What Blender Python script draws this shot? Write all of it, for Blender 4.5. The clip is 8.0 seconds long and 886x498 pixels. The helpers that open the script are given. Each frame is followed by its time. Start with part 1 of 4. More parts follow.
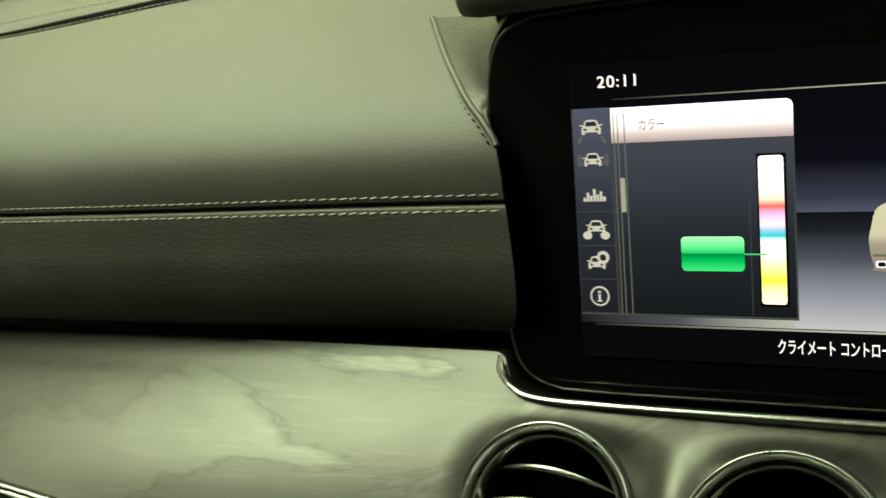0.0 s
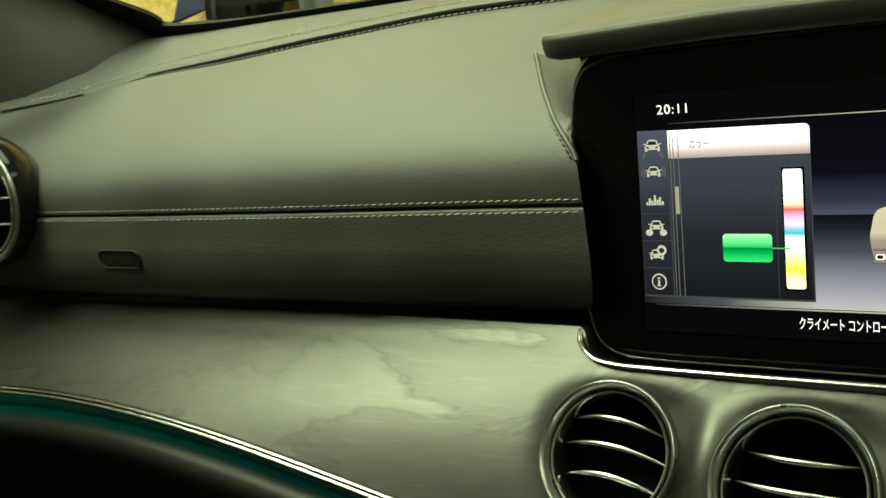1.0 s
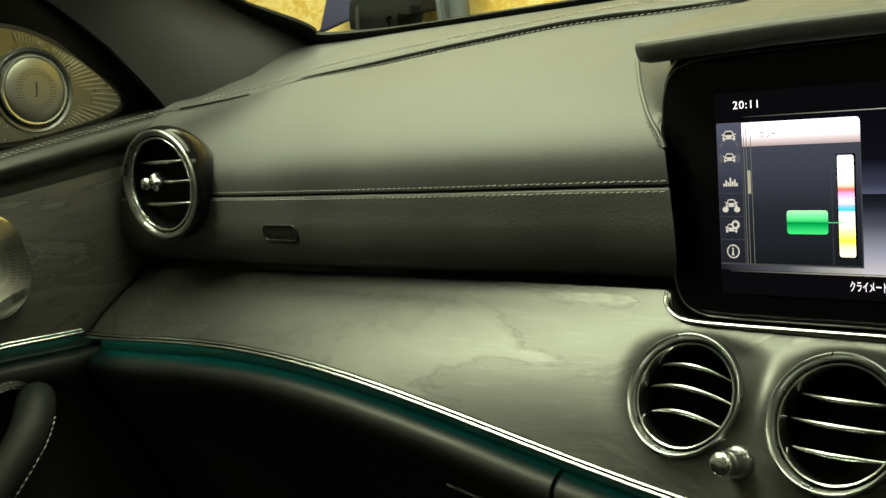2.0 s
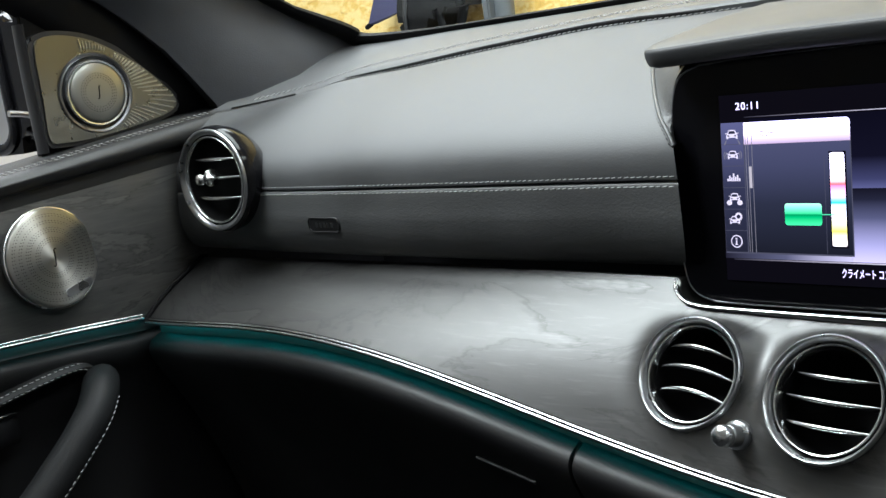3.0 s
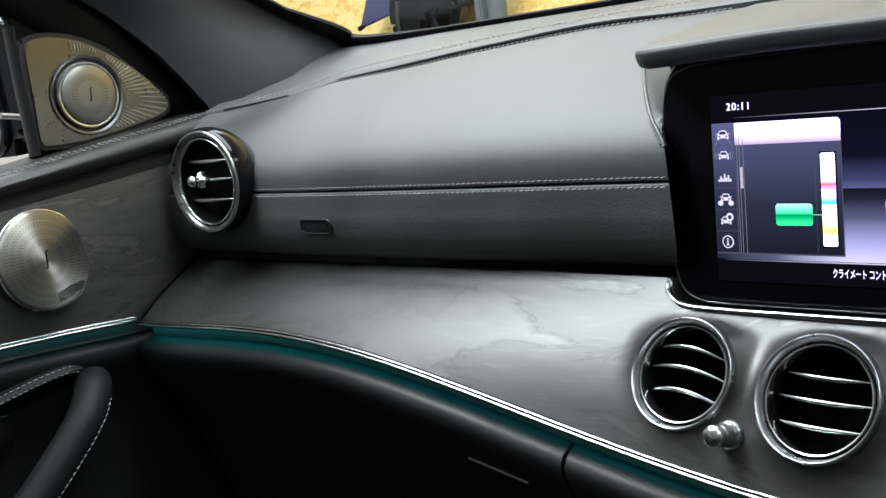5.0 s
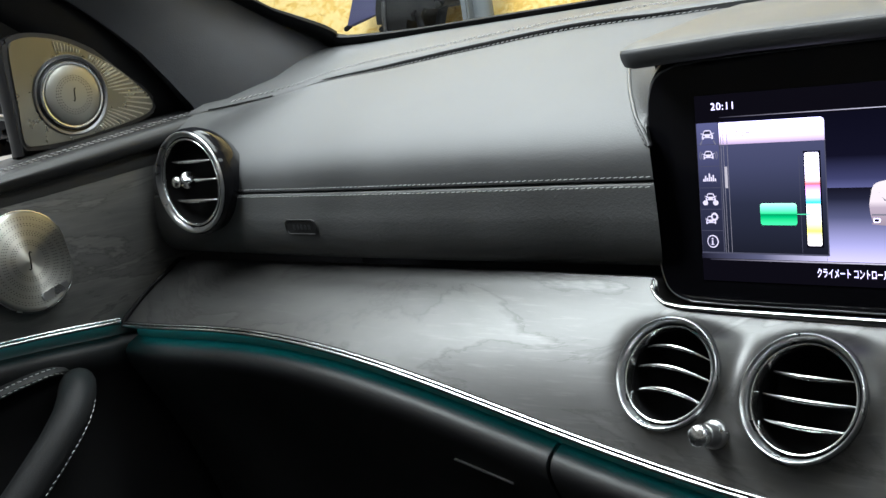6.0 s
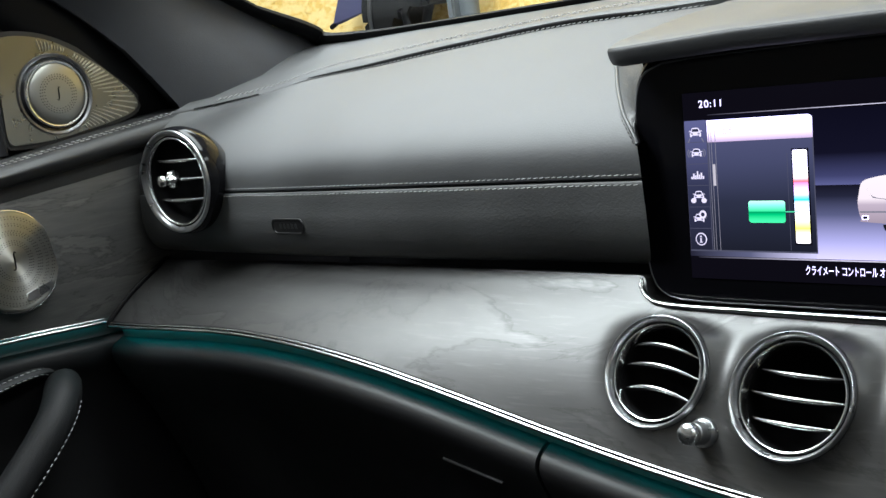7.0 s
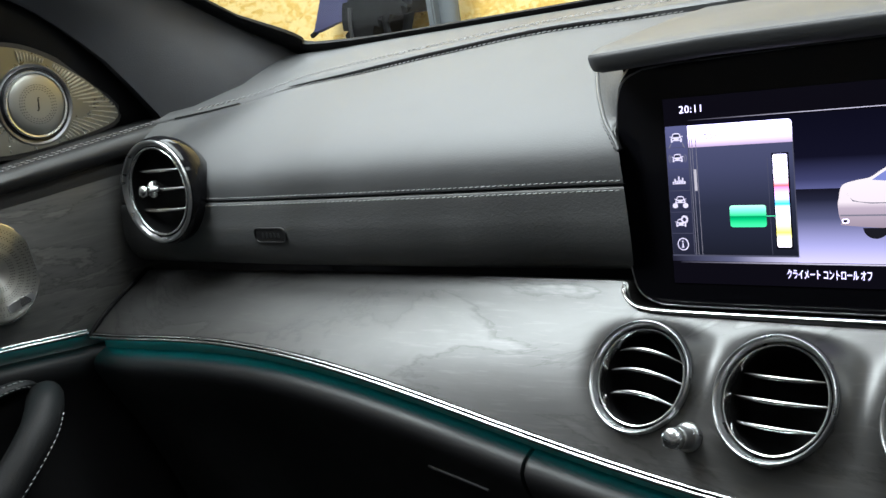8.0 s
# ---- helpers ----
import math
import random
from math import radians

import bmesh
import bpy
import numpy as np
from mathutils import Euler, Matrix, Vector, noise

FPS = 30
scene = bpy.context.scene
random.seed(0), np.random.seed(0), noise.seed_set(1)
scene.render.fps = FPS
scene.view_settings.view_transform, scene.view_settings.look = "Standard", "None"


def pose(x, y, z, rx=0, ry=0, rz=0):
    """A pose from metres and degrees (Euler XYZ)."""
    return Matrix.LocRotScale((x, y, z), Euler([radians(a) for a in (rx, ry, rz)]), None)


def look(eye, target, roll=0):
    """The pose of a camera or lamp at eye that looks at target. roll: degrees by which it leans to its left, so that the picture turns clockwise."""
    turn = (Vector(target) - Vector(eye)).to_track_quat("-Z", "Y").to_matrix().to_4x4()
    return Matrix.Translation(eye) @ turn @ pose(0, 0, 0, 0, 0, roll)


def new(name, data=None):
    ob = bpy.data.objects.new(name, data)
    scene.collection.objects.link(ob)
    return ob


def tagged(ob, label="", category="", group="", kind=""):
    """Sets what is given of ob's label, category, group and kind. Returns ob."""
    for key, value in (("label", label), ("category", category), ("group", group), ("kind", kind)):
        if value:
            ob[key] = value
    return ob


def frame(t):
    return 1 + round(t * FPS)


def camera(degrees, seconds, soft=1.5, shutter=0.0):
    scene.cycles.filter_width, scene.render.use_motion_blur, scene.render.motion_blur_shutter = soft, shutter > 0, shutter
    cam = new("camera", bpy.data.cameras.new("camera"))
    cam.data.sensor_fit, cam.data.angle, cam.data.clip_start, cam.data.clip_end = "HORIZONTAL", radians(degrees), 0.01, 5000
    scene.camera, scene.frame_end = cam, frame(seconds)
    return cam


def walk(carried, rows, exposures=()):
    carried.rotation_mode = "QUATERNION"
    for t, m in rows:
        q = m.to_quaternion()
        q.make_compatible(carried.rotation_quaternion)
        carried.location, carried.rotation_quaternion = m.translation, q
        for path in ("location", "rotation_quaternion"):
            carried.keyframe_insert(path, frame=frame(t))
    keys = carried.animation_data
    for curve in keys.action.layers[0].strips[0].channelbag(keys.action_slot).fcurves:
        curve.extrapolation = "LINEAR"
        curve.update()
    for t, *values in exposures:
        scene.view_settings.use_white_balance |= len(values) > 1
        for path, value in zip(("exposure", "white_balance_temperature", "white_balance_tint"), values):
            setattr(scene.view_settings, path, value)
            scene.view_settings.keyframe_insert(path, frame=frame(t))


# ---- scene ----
cam = camera(42.6, 8.0, soft=1.45, shutter=0.4)
PATH = [
    (0, (0.164, -0.437, 1.067), (-0.773, 1.268, 0.603), -7.1),
    (0.5, (0.202, -0.485, 1.079), (-0.872, 1.145, 0.641), -7.7),
    (1, (0.253, -0.529, 1.082), (-0.918, 1.04, 0.673), -8.0),
    (1.5, (0.293, -0.579, 1.077), (-0.983, 0.915, 0.707), -7.9),
    (3, (0.395, -0.653, 1.093), (-1.024, 0.706, 0.723), -8.8),
    (3.5, (0.395, -0.653, 1.093), (-1.034, 0.699, 0.733), -9.0),
    (4, (0.395, -0.653, 1.093), (-1.034, 0.699, 0.73), -9.1),
    (4.5, (0.396, -0.653, 1.093), (-1.025, 0.705, 0.726), -9.0),
    (6, (0.396, -0.65, 1.092), (-1.0, 0.733, 0.72), -8.9),
    (6.5, (0.396, -0.651, 1.093), (-0.993, 0.738, 0.717), -8.9),
    (7, (0.393, -0.648, 1.092), (-0.986, 0.75, 0.713), -9.0),
    (7.5, (0.393, -0.648, 1.092), (-0.981, 0.756, 0.717), -9.2),
    (8, (0.393, -0.648, 1.092), (-0.964, 0.773, 0.721), -9.4),
]
EXPOSURES = [(0.0, -0.48, 12000, -26), (1.7, -0.47, 12000, -26), (2.7, 0.05, 6500, 10), (8.0, 0.08, 6500, 10)]
walk(cam, [(t, look(eye, target, roll)) for t, eye, target, roll in PATH], EXPOSURES)

# ---- light: a closed workshop, ceiling lamp rows seen through the car's glass ----
world = bpy.data.worlds.new("world")
world.use_nodes = True
world.node_tree.nodes["Background"].inputs[0].default_value = (0.5, 0.55, 0.6, 1)
world.node_tree.nodes["Background"].inputs[1].default_value = 0.05
scene.world = world
LAMPS = [(-1.8, 1.0, 1.2, 1.0, 24.0), (-1.05, -0.92, 0.9, 1.2, 77.0), (1.9, -0.3, 0.5, 3.0, 30.0), (-0.50, 0.30, 2.3, 0.75, 78.0)]
LAMP_COLOUR = (0.935, 1.0, 1.035)
AMBIENT = (0.0, 0.44, 0.47)


# ---- materials ----
def ramp(nt, fac, stops):
    r = nt.nodes.new("ShaderNodeValToRGB")
    e = r.color_ramp.elements
    while len(e) < len(stops):
        e.new(0.5)
    for el, (p, c) in zip(e, stops):
        el.position, el.color = p, (*c, 1) if len(c) == 3 else c
    nt.links.new(fac, r.inputs[0])
    return r.outputs[0]


def material(name, colour, rough=0.5, metal=0.0, spec=0.5, coat=0.0):
    m = bpy.data.materials.new(name)
    m.use_nodes = True
    b = m.node_tree.nodes["Principled BSDF"]
    b.inputs["Base Color"].default_value = (*colour, 1)
    b.inputs["Roughness"].default_value = rough
    b.inputs["Metallic"].default_value = metal
    b.inputs["Specular IOR Level"].default_value = spec
    b.inputs["Coat Weight"].default_value = coat
    b.inputs["Coat Roughness"].default_value = 0.08
    return m, m.node_tree, b


def coords(nt, scale=(1, 1, 1), rot=(0, 0, 0)):
    tc = nt.nodes.new("ShaderNodeTexCoord")
    mp = nt.nodes.new("ShaderNodeMapping")
    mp.inputs["Scale"].default_value = scale
    mp.inputs["Rotation"].default_value = rot
    nt.links.new(tc.outputs["Object"], mp.inputs[0])
    return mp.outputs[0]


def tex(nt, kind, vec, scale, detail=3.0, out=0, **kw):
    n = nt.nodes.new(kind)
    nt.links.new(vec, n.inputs["Vector"])
    n.inputs["Scale"].default_value = scale
    if "Detail" in n.inputs:
        n.inputs["Detail"].default_value = detail
    for k, v in kw.items():
        n.inputs[k].default_value = v
    return n.outputs[out]


def bump(nt, b, height, strength, dist):
    n = nt.nodes.new("ShaderNodeBump")
    n.inputs["Strength"].default_value, n.inputs["Distance"].default_value = strength, dist
    nt.links.new(height, n.inputs["Height"])
    nt.links.new(n.outputs[0], b.inputs["Normal"])
    return n


def mixc(nt, fac, a, c):
    n = nt.nodes.new("ShaderNodeMix")
    n.data_type = "RGBA"
    for s, v in ((0, fac), (6, a), (7, c)):
        if isinstance(v, (float, int)):
            n.inputs[s].default_value = v
        elif isinstance(v, tuple):
            n.inputs[s].default_value = (*v, 1)
        else:
            nt.links.new(v, n.inputs[s])
    return n.outputs[2]


def leather(name, colour, rough, grain=0.35):
    m, nt, b = material(name, colour, rough)
    v = coords(nt)
    cells = tex(nt, "ShaderNodeTexVoronoi", v, 620.0)
    creases = tex(nt, "ShaderNodeTexNoise", v, 190.0, 5.0)
    add = nt.nodes.new("ShaderNodeMath")
    nt.links.new(cells, add.inputs[0]), nt.links.new(creases, add.inputs[1])
    bump(nt, b, add.outputs[0], grain, 0.0006)
    big = tex(nt, "ShaderNodeTexNoise", v, 9.0, 3.0)
    dark = tuple(c * 0.82 for c in colour)
    light = tuple(min(1, c * 1.2) for c in colour)
    nt.links.new(ramp(nt, big, [(0.35, dark), (0.65, light)]), b.inputs["Base Color"])
    rr = ramp(nt, big, [(0.3, (rough - 0.04,) * 3), (0.7, (rough + 0.05,) * 3)])
    nt.links.new(rr, b.inputs["Roughness"])
    return m


def ash_wood(name, scale=(3.2, 3.2, 9.0), seed=0.0, lift=1.0, along=0):
    """Black open-pore ash: charcoal ground, cathedral figure in wavering contours, fine pores along the grain."""
    m, nt, b = material(name, (0.03, 0.03, 0.03), 0.38)
    v = coords(nt, scale)
    shift = nt.nodes.new("ShaderNodeVectorMath")
    shift.inputs[1].default_value = (seed, seed * 0.7, seed * 1.3)
    nt.links.new(v, shift.inputs[0])
    field = tex(nt, "ShaderNodeTexNoise", shift.outputs[0], 1.25, 7.0, Distortion=0.7, Roughness=0.6)
    mul = nt.nodes.new("ShaderNodeMath")
    mul.operation, mul.inputs[1].default_value = "MULTIPLY", 6.0
    nt.links.new(field, mul.inputs[0])
    fr = nt.nodes.new("ShaderNodeMath")
    fr.operation = "FRACT"
    nt.links.new(mul.outputs[0], fr.inputs[0])
    figure = ramp(nt, fr.outputs[0], [(0.0, (0.018, 0.0175, 0.016)), (0.05, (0.028, 0.0275, 0.025)), (0.14, (0.070, 0.069, 0.065)), (0.5, (0.054, 0.054, 0.051)), (1.0, (0.038, 0.038, 0.036))])
    light = nt.nodes.new("ShaderNodeVectorMath")
    light.operation = "SCALE"
    light.inputs["Scale"].default_value = lift
    nt.links.new(figure, light.inputs[0])
    figure = light.outputs[0]
    pv = coords(nt, (160, 16, 420) if along else (16, 160, 420))
    pores = tex(nt, "ShaderNodeTexNoise", pv, 1.0, 3.0, Roughness=0.6)
    pore = ramp(nt, pores, [(0.42, (0.0,) * 3), (0.58, (1.0,) * 3)])
    hv = coords(nt, (90, 22, 330) if along else (22, 90, 330))
    flecks = ramp(nt, tex(nt, "ShaderNodeTexNoise", hv, 1.0, 4.0, Roughness=0.65), [(0.55, (0.0,) * 3), (0.74, (0.22,) * 3)])
    ground = mixc(nt, pore, mixc(nt, 0.7, (0.02, 0.02, 0.02), figure), figure)
    nt.links.new(mixc(nt, flecks, ground, (0.13, 0.13, 0.125)), b.inputs["Base Color"])
    sep = ramp(nt, fr.outputs[0], [(0.0, (0.44,) * 3), (0.10, (0.355,) * 3), (0.45, (0.375,) * 3), (1.0, (0.40,) * 3)])
    nt.links.new(sep, b.inputs["Roughness"])
    shine = ramp(nt, fr.outputs[0], [(0.0, (0.80,) * 3), (0.06, (0.85,) * 3), (0.2, (1.0,) * 3), (0.6, (0.95,) * 3), (1.0, (0.90,) * 3)])
    nt.links.new(shine, b.inputs["Specular IOR Level"])
    bump(nt, b, pores, 0.08, 0.0005)
    return m


def metal(name, colour, rough, streak=(1, 1, 1), amount=0.06):
    m, nt, b = material(name, colour, rough, 1.0)
    v = coords(nt, streak)
    n = tex(nt, "ShaderNodeTexNoise", v, 60.0, 3.0)
    rr = ramp(nt, n, [(0.3, (max(0.02, rough - amount),) * 3), (0.7, (rough + amount,) * 3)])
    nt.links.new(rr, b.inputs["Roughness"])
    return m


def plastic(name, colour, rough, grain=0.15, coat=0.0):
    m, nt, b = material(name, colour, rough, coat=coat)
    v = coords(nt)
    n = tex(nt, "ShaderNodeTexNoise", v, 700.0, 2.0)
    bump(nt, b, n, grain, 0.0004)
    big = tex(nt, "ShaderNodeTexNoise", v, 14.0, 3.0)
    rr = ramp(nt, big, [(0.3, (max(0.03, rough - 0.05),) * 3), (0.7, (rough + 0.06,) * 3)])
    nt.links.new(rr, b.inputs["Roughness"])
    return m


def glow(name, colour, strength):
    m = bpy.data.materials.new(name)
    m.use_nodes = True
    nt = m.node_tree
    nt.nodes.remove(nt.nodes["Principled BSDF"])
    e = nt.nodes.new("ShaderNodeEmission")
    e.inputs[0].default_value, e.inputs[1].default_value = (*colour, 1), strength
    nt.links.new(e.outputs[0], nt.nodes["Material Output"].inputs[0])
    return m


def glow_ramp(name, stops, strength, axis=1):
    """A lit screen area whose colour runs along one axis of its UV map."""
    m = glow(name, (1, 1, 1), strength)
    nt = m.node_tree
    tc = nt.nodes.new("ShaderNodeTexCoord")
    sp = nt.nodes.new("ShaderNodeSeparateXYZ")
    nt.links.new(tc.outputs["UV"], sp.inputs[0])
    nt.links.new(ramp(nt, sp.outputs[axis], stops), nt.nodes["Emission"].inputs[0])
    return m


def clear_glass(name, tint=(0.96, 0.985, 0.975)):
    m = bpy.data.materials.new(name)
    m.use_nodes = True
    nt = m.node_tree
    nt.nodes.remove(nt.nodes["Principled BSDF"])
    t, g, mx = (nt.nodes.new(k) for k in ("ShaderNodeBsdfTransparent", "ShaderNodeBsdfGlossy", "ShaderNodeMixShader"))
    t.inputs[0].default_value = (*tint, 1)
    g.inputs["Roughness"].default_value = 0.01
    mx.inputs[0].default_value = 0.05
    nt.links.new(t.outputs[0], mx.inputs[1])
    nt.links.new(g.outputs[0], mx.inputs[2])
    nt.links.new(mx.outputs[0], nt.nodes["Material Output"].inputs[0])
    return m


def osb(name):
    """Strand board: overlapping pale and brown flakes in all directions."""
    m, nt, b = material(name, (0.6, 0.4, 0.15), 0.55)
    layers = []
    for i, ang in enumerate((0.3, 1.2, 2.3)):
        v = coords(nt, (14, 14, 45), (0, ang, 0))
        layers.append(tex(nt, "ShaderNodeTexVoronoi", v, 1.0, out=1, Randomness=1.0))
    c = []
    for l in layers:
        sp = nt.nodes.new("ShaderNodeSeparateColor")
        nt.links.new(l, sp.inputs[0])
        c.append(ramp(nt, sp.outputs[0], [(0.0, (0.26, 0.11, 0.02)), (0.14, (0.48, 0.25, 0.05)), (0.38, (0.68, 0.41, 0.095)), (0.8, (0.78, 0.50, 0.14)), (1.0, (0.86, 0.64, 0.27))]))
    v = coords(nt)
    n1 = tex(nt, "ShaderNodeTexNoise", v, 22.0, 2.0)
    n2 = tex(nt, "ShaderNodeTexNoise", v, 31.0, 2.0)
    f1 = ramp(nt, n1, [(0.47, (0,) * 3), (0.53, (1,) * 3)])
    f2 = ramp(nt, n2, [(0.5, (0,) * 3), (0.56, (1,) * 3)])
    nt.links.new(mixc(nt, f2, mixc(nt, f1, c[0], c[1]), c[2]), b.inputs["Base Color"])
    bump(nt, b, n1, 0.3, 0.002)
    return m


def plaster(name, colour, rough=0.8):
    m, nt, b = material(name, colour, rough)
    v = coords(nt)
    n = tex(nt, "ShaderNodeTexNoise", v, 2.5, 5.0)
    nt.links.new(ramp(nt, n, [(0.3, tuple(c * 0.85 for c in colour)), (0.7, tuple(min(1, c * 1.08) for c in colour))]), b.inputs["Base Color"])
    bump(nt, b, tex(nt, "ShaderNodeTexNoise", v, 60.0, 4.0), 0.2, 0.003)
    return m


M_PAD = leather("black_nappa_leather", (0.057, 0.059, 0.0595), 0.45, 0.28)
M_DOORLEATHER = leather("door_black_leather", (0.010, 0.0103, 0.0108), 0.55, 0.3)
M_BELT = leather("belt_black_leather", (0.024, 0.0245, 0.025), 0.5, 0.15)
M_PADTOP = leather("black_dash_leather", (0.048, 0.0503, 0.0518), 0.57, 0.1)
M_DOORLEATHER.node_tree.nodes["Principled BSDF"].inputs["Specular IOR Level"].default_value = 0.25
M_DARK = plastic("soft_black_plastic", (0.018, 0.018, 0.02), 0.5)
M_ROLL = plastic("grained_black_plastic", (0.012, 0.012, 0.013), 0.48)
M_DOORROLL = plastic("door_black_plastic", (0.009, 0.009, 0.0095), 0.55)
M_DOORROLL.node_tree.nodes["Principled BSDF"].inputs["Specular IOR Level"].default_value = 0.2
# Grey lightened to carry part of the guide's glow in the band's colour.
M_BAND = plastic("lightened_band_plastic", (0.12, 0.12, 0.12), 0.5)
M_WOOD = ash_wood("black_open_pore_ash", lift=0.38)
# Same ash as the dash; figure lightened in place of light the door lacks.
M_DOORWOOD_LIT = ash_wood("door_ash_lit_copy", (6.0, 3.0, 15.0), 3.7, 0.95, 1)
M_CHROME = metal("bright_chrome", (0.74, 0.75, 0.75), 0.26, amount=0.015)
M_SATIN = metal("satin_silver", (0.48, 0.49, 0.50), 0.31)
M_RIM = metal("dark_rim_metal", (0.24, 0.24, 0.25), 0.35)
M_HOUSING = plastic("vent_black", (0.006, 0.006, 0.007), 0.10, 0.0)
M_HOUSING.node_tree.nodes["Principled BSDF"].inputs["Specular IOR Level"].default_value = 0.18
M_BRUSHED = metal("brushed_steel", (0.50, 0.50, 0.47), 0.36, amount=0.02)
tan = M_BRUSHED.node_tree.nodes.new("ShaderNodeTangent")
tan.direction_type, tan.axis = "RADIAL", "X"
M_BRUSHED.node_tree.links.new(tan.outputs[0], M_BRUSHED.node_tree.nodes["Principled BSDF"].inputs["Tangent"])
M_BRUSHED.node_tree.nodes["Principled BSDF"].inputs["Anisotropic"].default_value = 0.85
M_BRUSHED.node_tree.nodes["Principled BSDF"].inputs["Anisotropic Rotation"].default_value = 0.25
M_DOME = metal("satin_dome_metal", (0.34, 0.34, 0.315), 0.36, amount=0.02)
M_SAIL = metal("satin_champagne_metal", (0.24, 0.235, 0.205), 0.29, amount=0.03)
tan2 = M_SAIL.node_tree.nodes.new("ShaderNodeTangent")
tan2.direction_type, tan2.axis = "RADIAL", "X"
M_SAIL.node_tree.links.new(tan2.outputs[0], M_SAIL.node_tree.nodes["Principled BSDF"].inputs["Tangent"])
M_SAIL.node_tree.nodes["Principled BSDF"].inputs["Anisotropic"].default_value = 0.6
M_GLOSS = plastic("gloss_black", (0.006, 0.006, 0.007), 0.14, 0.0, 0.0)
M_BLACK = plastic("matt_black", (0.004, 0.004, 0.0045), 0.6)
M_BLACK.node_tree.nodes["Principled BSDF"].inputs["Specular IOR Level"].default_value = 0.12
M_RIB = metal("pale_rib_metal", (0.62, 0.61, 0.55), 0.34, amount=0.03)
M_STRIP = metal("strip_chrome", (0.54, 0.55, 0.55), 0.24, amount=0.015)
M_THREAD = plastic("pale_grey_thread", (0.44, 0.45, 0.44), 0.7)
M_THREAD_DARK = plastic("grey_thread", (0.34, 0.34, 0.34), 0.7)
M_PILLAR = leather("dark_pillar_cloth", (0.033, 0.036, 0.042), 0.70, 0.15)
M_SCREENGLASS = plastic("screen_black_glass", (0.003, 0.003, 0.004), 0.06, 0.0)
M_SCREENGLASS.node_tree.nodes["Principled BSDF"].inputs["Specular IOR Level"].default_value = 0.10
M_OSB = osb("strand_board")
M_WALL = plaster("pale_grey_wall", (0.55, 0.56, 0.58))
M_CEIL = plaster("white_ceiling", (0.6, 0.6, 0.6))
M_FLOORING = plaster("concrete_floor", (0.25, 0.25, 0.26), 0.6)
M_GLASS = clear_glass("clear_glass")
M_MIRROR = metal("mirror_silver", (0.9, 0.92, 0.95), 0.02, amount=0.0)
M_AMBIENT = glow("ambient_light_guide", AMBIENT, 6.0)
M_AMBIENT_DOOR = glow("door_light_guide", AMBIENT, 3.6)
M_LAMP = glow("lamp_diffuser", LAMP_COLOUR, 4.0)
M_BLUECLOTH = plaster("dark_blue_cloth", (0.035, 0.035, 0.10), 0.8)
M_POST = plastic("grey_painted_steel", (0.10, 0.11, 0.12), 0.5)


# ---- mesh helpers ----
def thing(name, label, category, group="", kind="", at=(0, 0, 0)):
    e = new(name)
    e.location = at
    e.empty_display_size = 0.02
    return tagged(e, label, category, group, kind)


def part(name, bm, mat, parent=None, label="", smooth=True, kind="", world_space=True):
    """Links a bmesh as one mesh object under a thing or part; its vertices are in the top thing's coordinates, or the world's."""
    bmesh.ops.recalc_face_normals(bm, faces=bm.faces)
    me = bpy.data.meshes.new(name)
    bm.to_mesh(me)
    bm.free()
    if smooth:
        me.polygons.foreach_set("use_smooth", [True] * len(me.polygons))
        me.set_sharp_from_angle(angle=radians(48))
    me.materials.append(mat)
    ob = new(name, me)
    if parent is not None:
        ob.parent = parent
        if world_space:
            bpy.context.view_layer.update()
            ob.matrix_parent_inverse = parent.matrix_world.inverted()
    return tagged(ob, label, kind=kind)


def curve(xs, ys):
    """A smooth function through the given knots (monotone cubic)."""
    xs, ys = np.array(xs, float), np.array(ys, float)
    d = np.diff(ys) / np.diff(xs)
    m = np.concatenate([[d[0]], [0 if a * b <= 0 else 2 * a * b / (a + b) for a, b in zip(d[:-1], d[1:])], [d[-1]]])

    def f(x):
        x = min(max(x, xs[0]), xs[-1])
        i = min(int(np.searchsorted(xs, x, "right")) - 1, len(xs) - 2)
        h = xs[i + 1] - xs[i]
        t = (x - xs[i]) / h
        return float((2 * t**3 - 3 * t**2 + 1) * ys[i] + (t**3 - 2 * t**2 + t) * h * m[i] + (3 * t**2 - 2 * t**3) * ys[i + 1] + (t**3 - t**2) * h * m[i + 1])

    return f


def spline(points, n=8, closed=False):
    """Catmull-Rom through the points, n steps a span."""
    P = [Vector(p) for p in points]
    k = len(P)
    out = []
    for i in range(k if closed else k - 1):
        if closed:
            a, b, c, d = (P[(i + j) % k] for j in (-1, 0, 1, 2))
        else:
            b, c = P[i], P[i + 1]
            a = P[i - 1] if i else b + (b - c)
            d = P[i + 2] if i + 2 < k else c + (c - b)
        for s in range(n):
            t = s / n
            out.append(0.5 * (2 * b + (c - a) * t + (2 * a - 5 * b + 4 * c - d) * t * t + (3 * b - a - 3 * c + d) * t**3))
    if not closed:
        out.append(P[-1])
    return out


def loft(sections, closed=True, caps=True):
    """A skin over rows of points; closed: each row is a loop."""
    bm = bmesh.new()
    rows = [[bm.verts.new(p) for p in s] for s in sections]
    n = len(rows[0])
    for a, b in zip(rows[:-1], rows[1:]):
        for i in range(n if closed else n - 1):
            j = (i + 1) % n
            bm.faces.new((a[i], a[j], b[j], b[i]))
    if caps and closed:
        bm.faces.new(rows[0])
        bm.faces.new(rows[-1])
    return bm


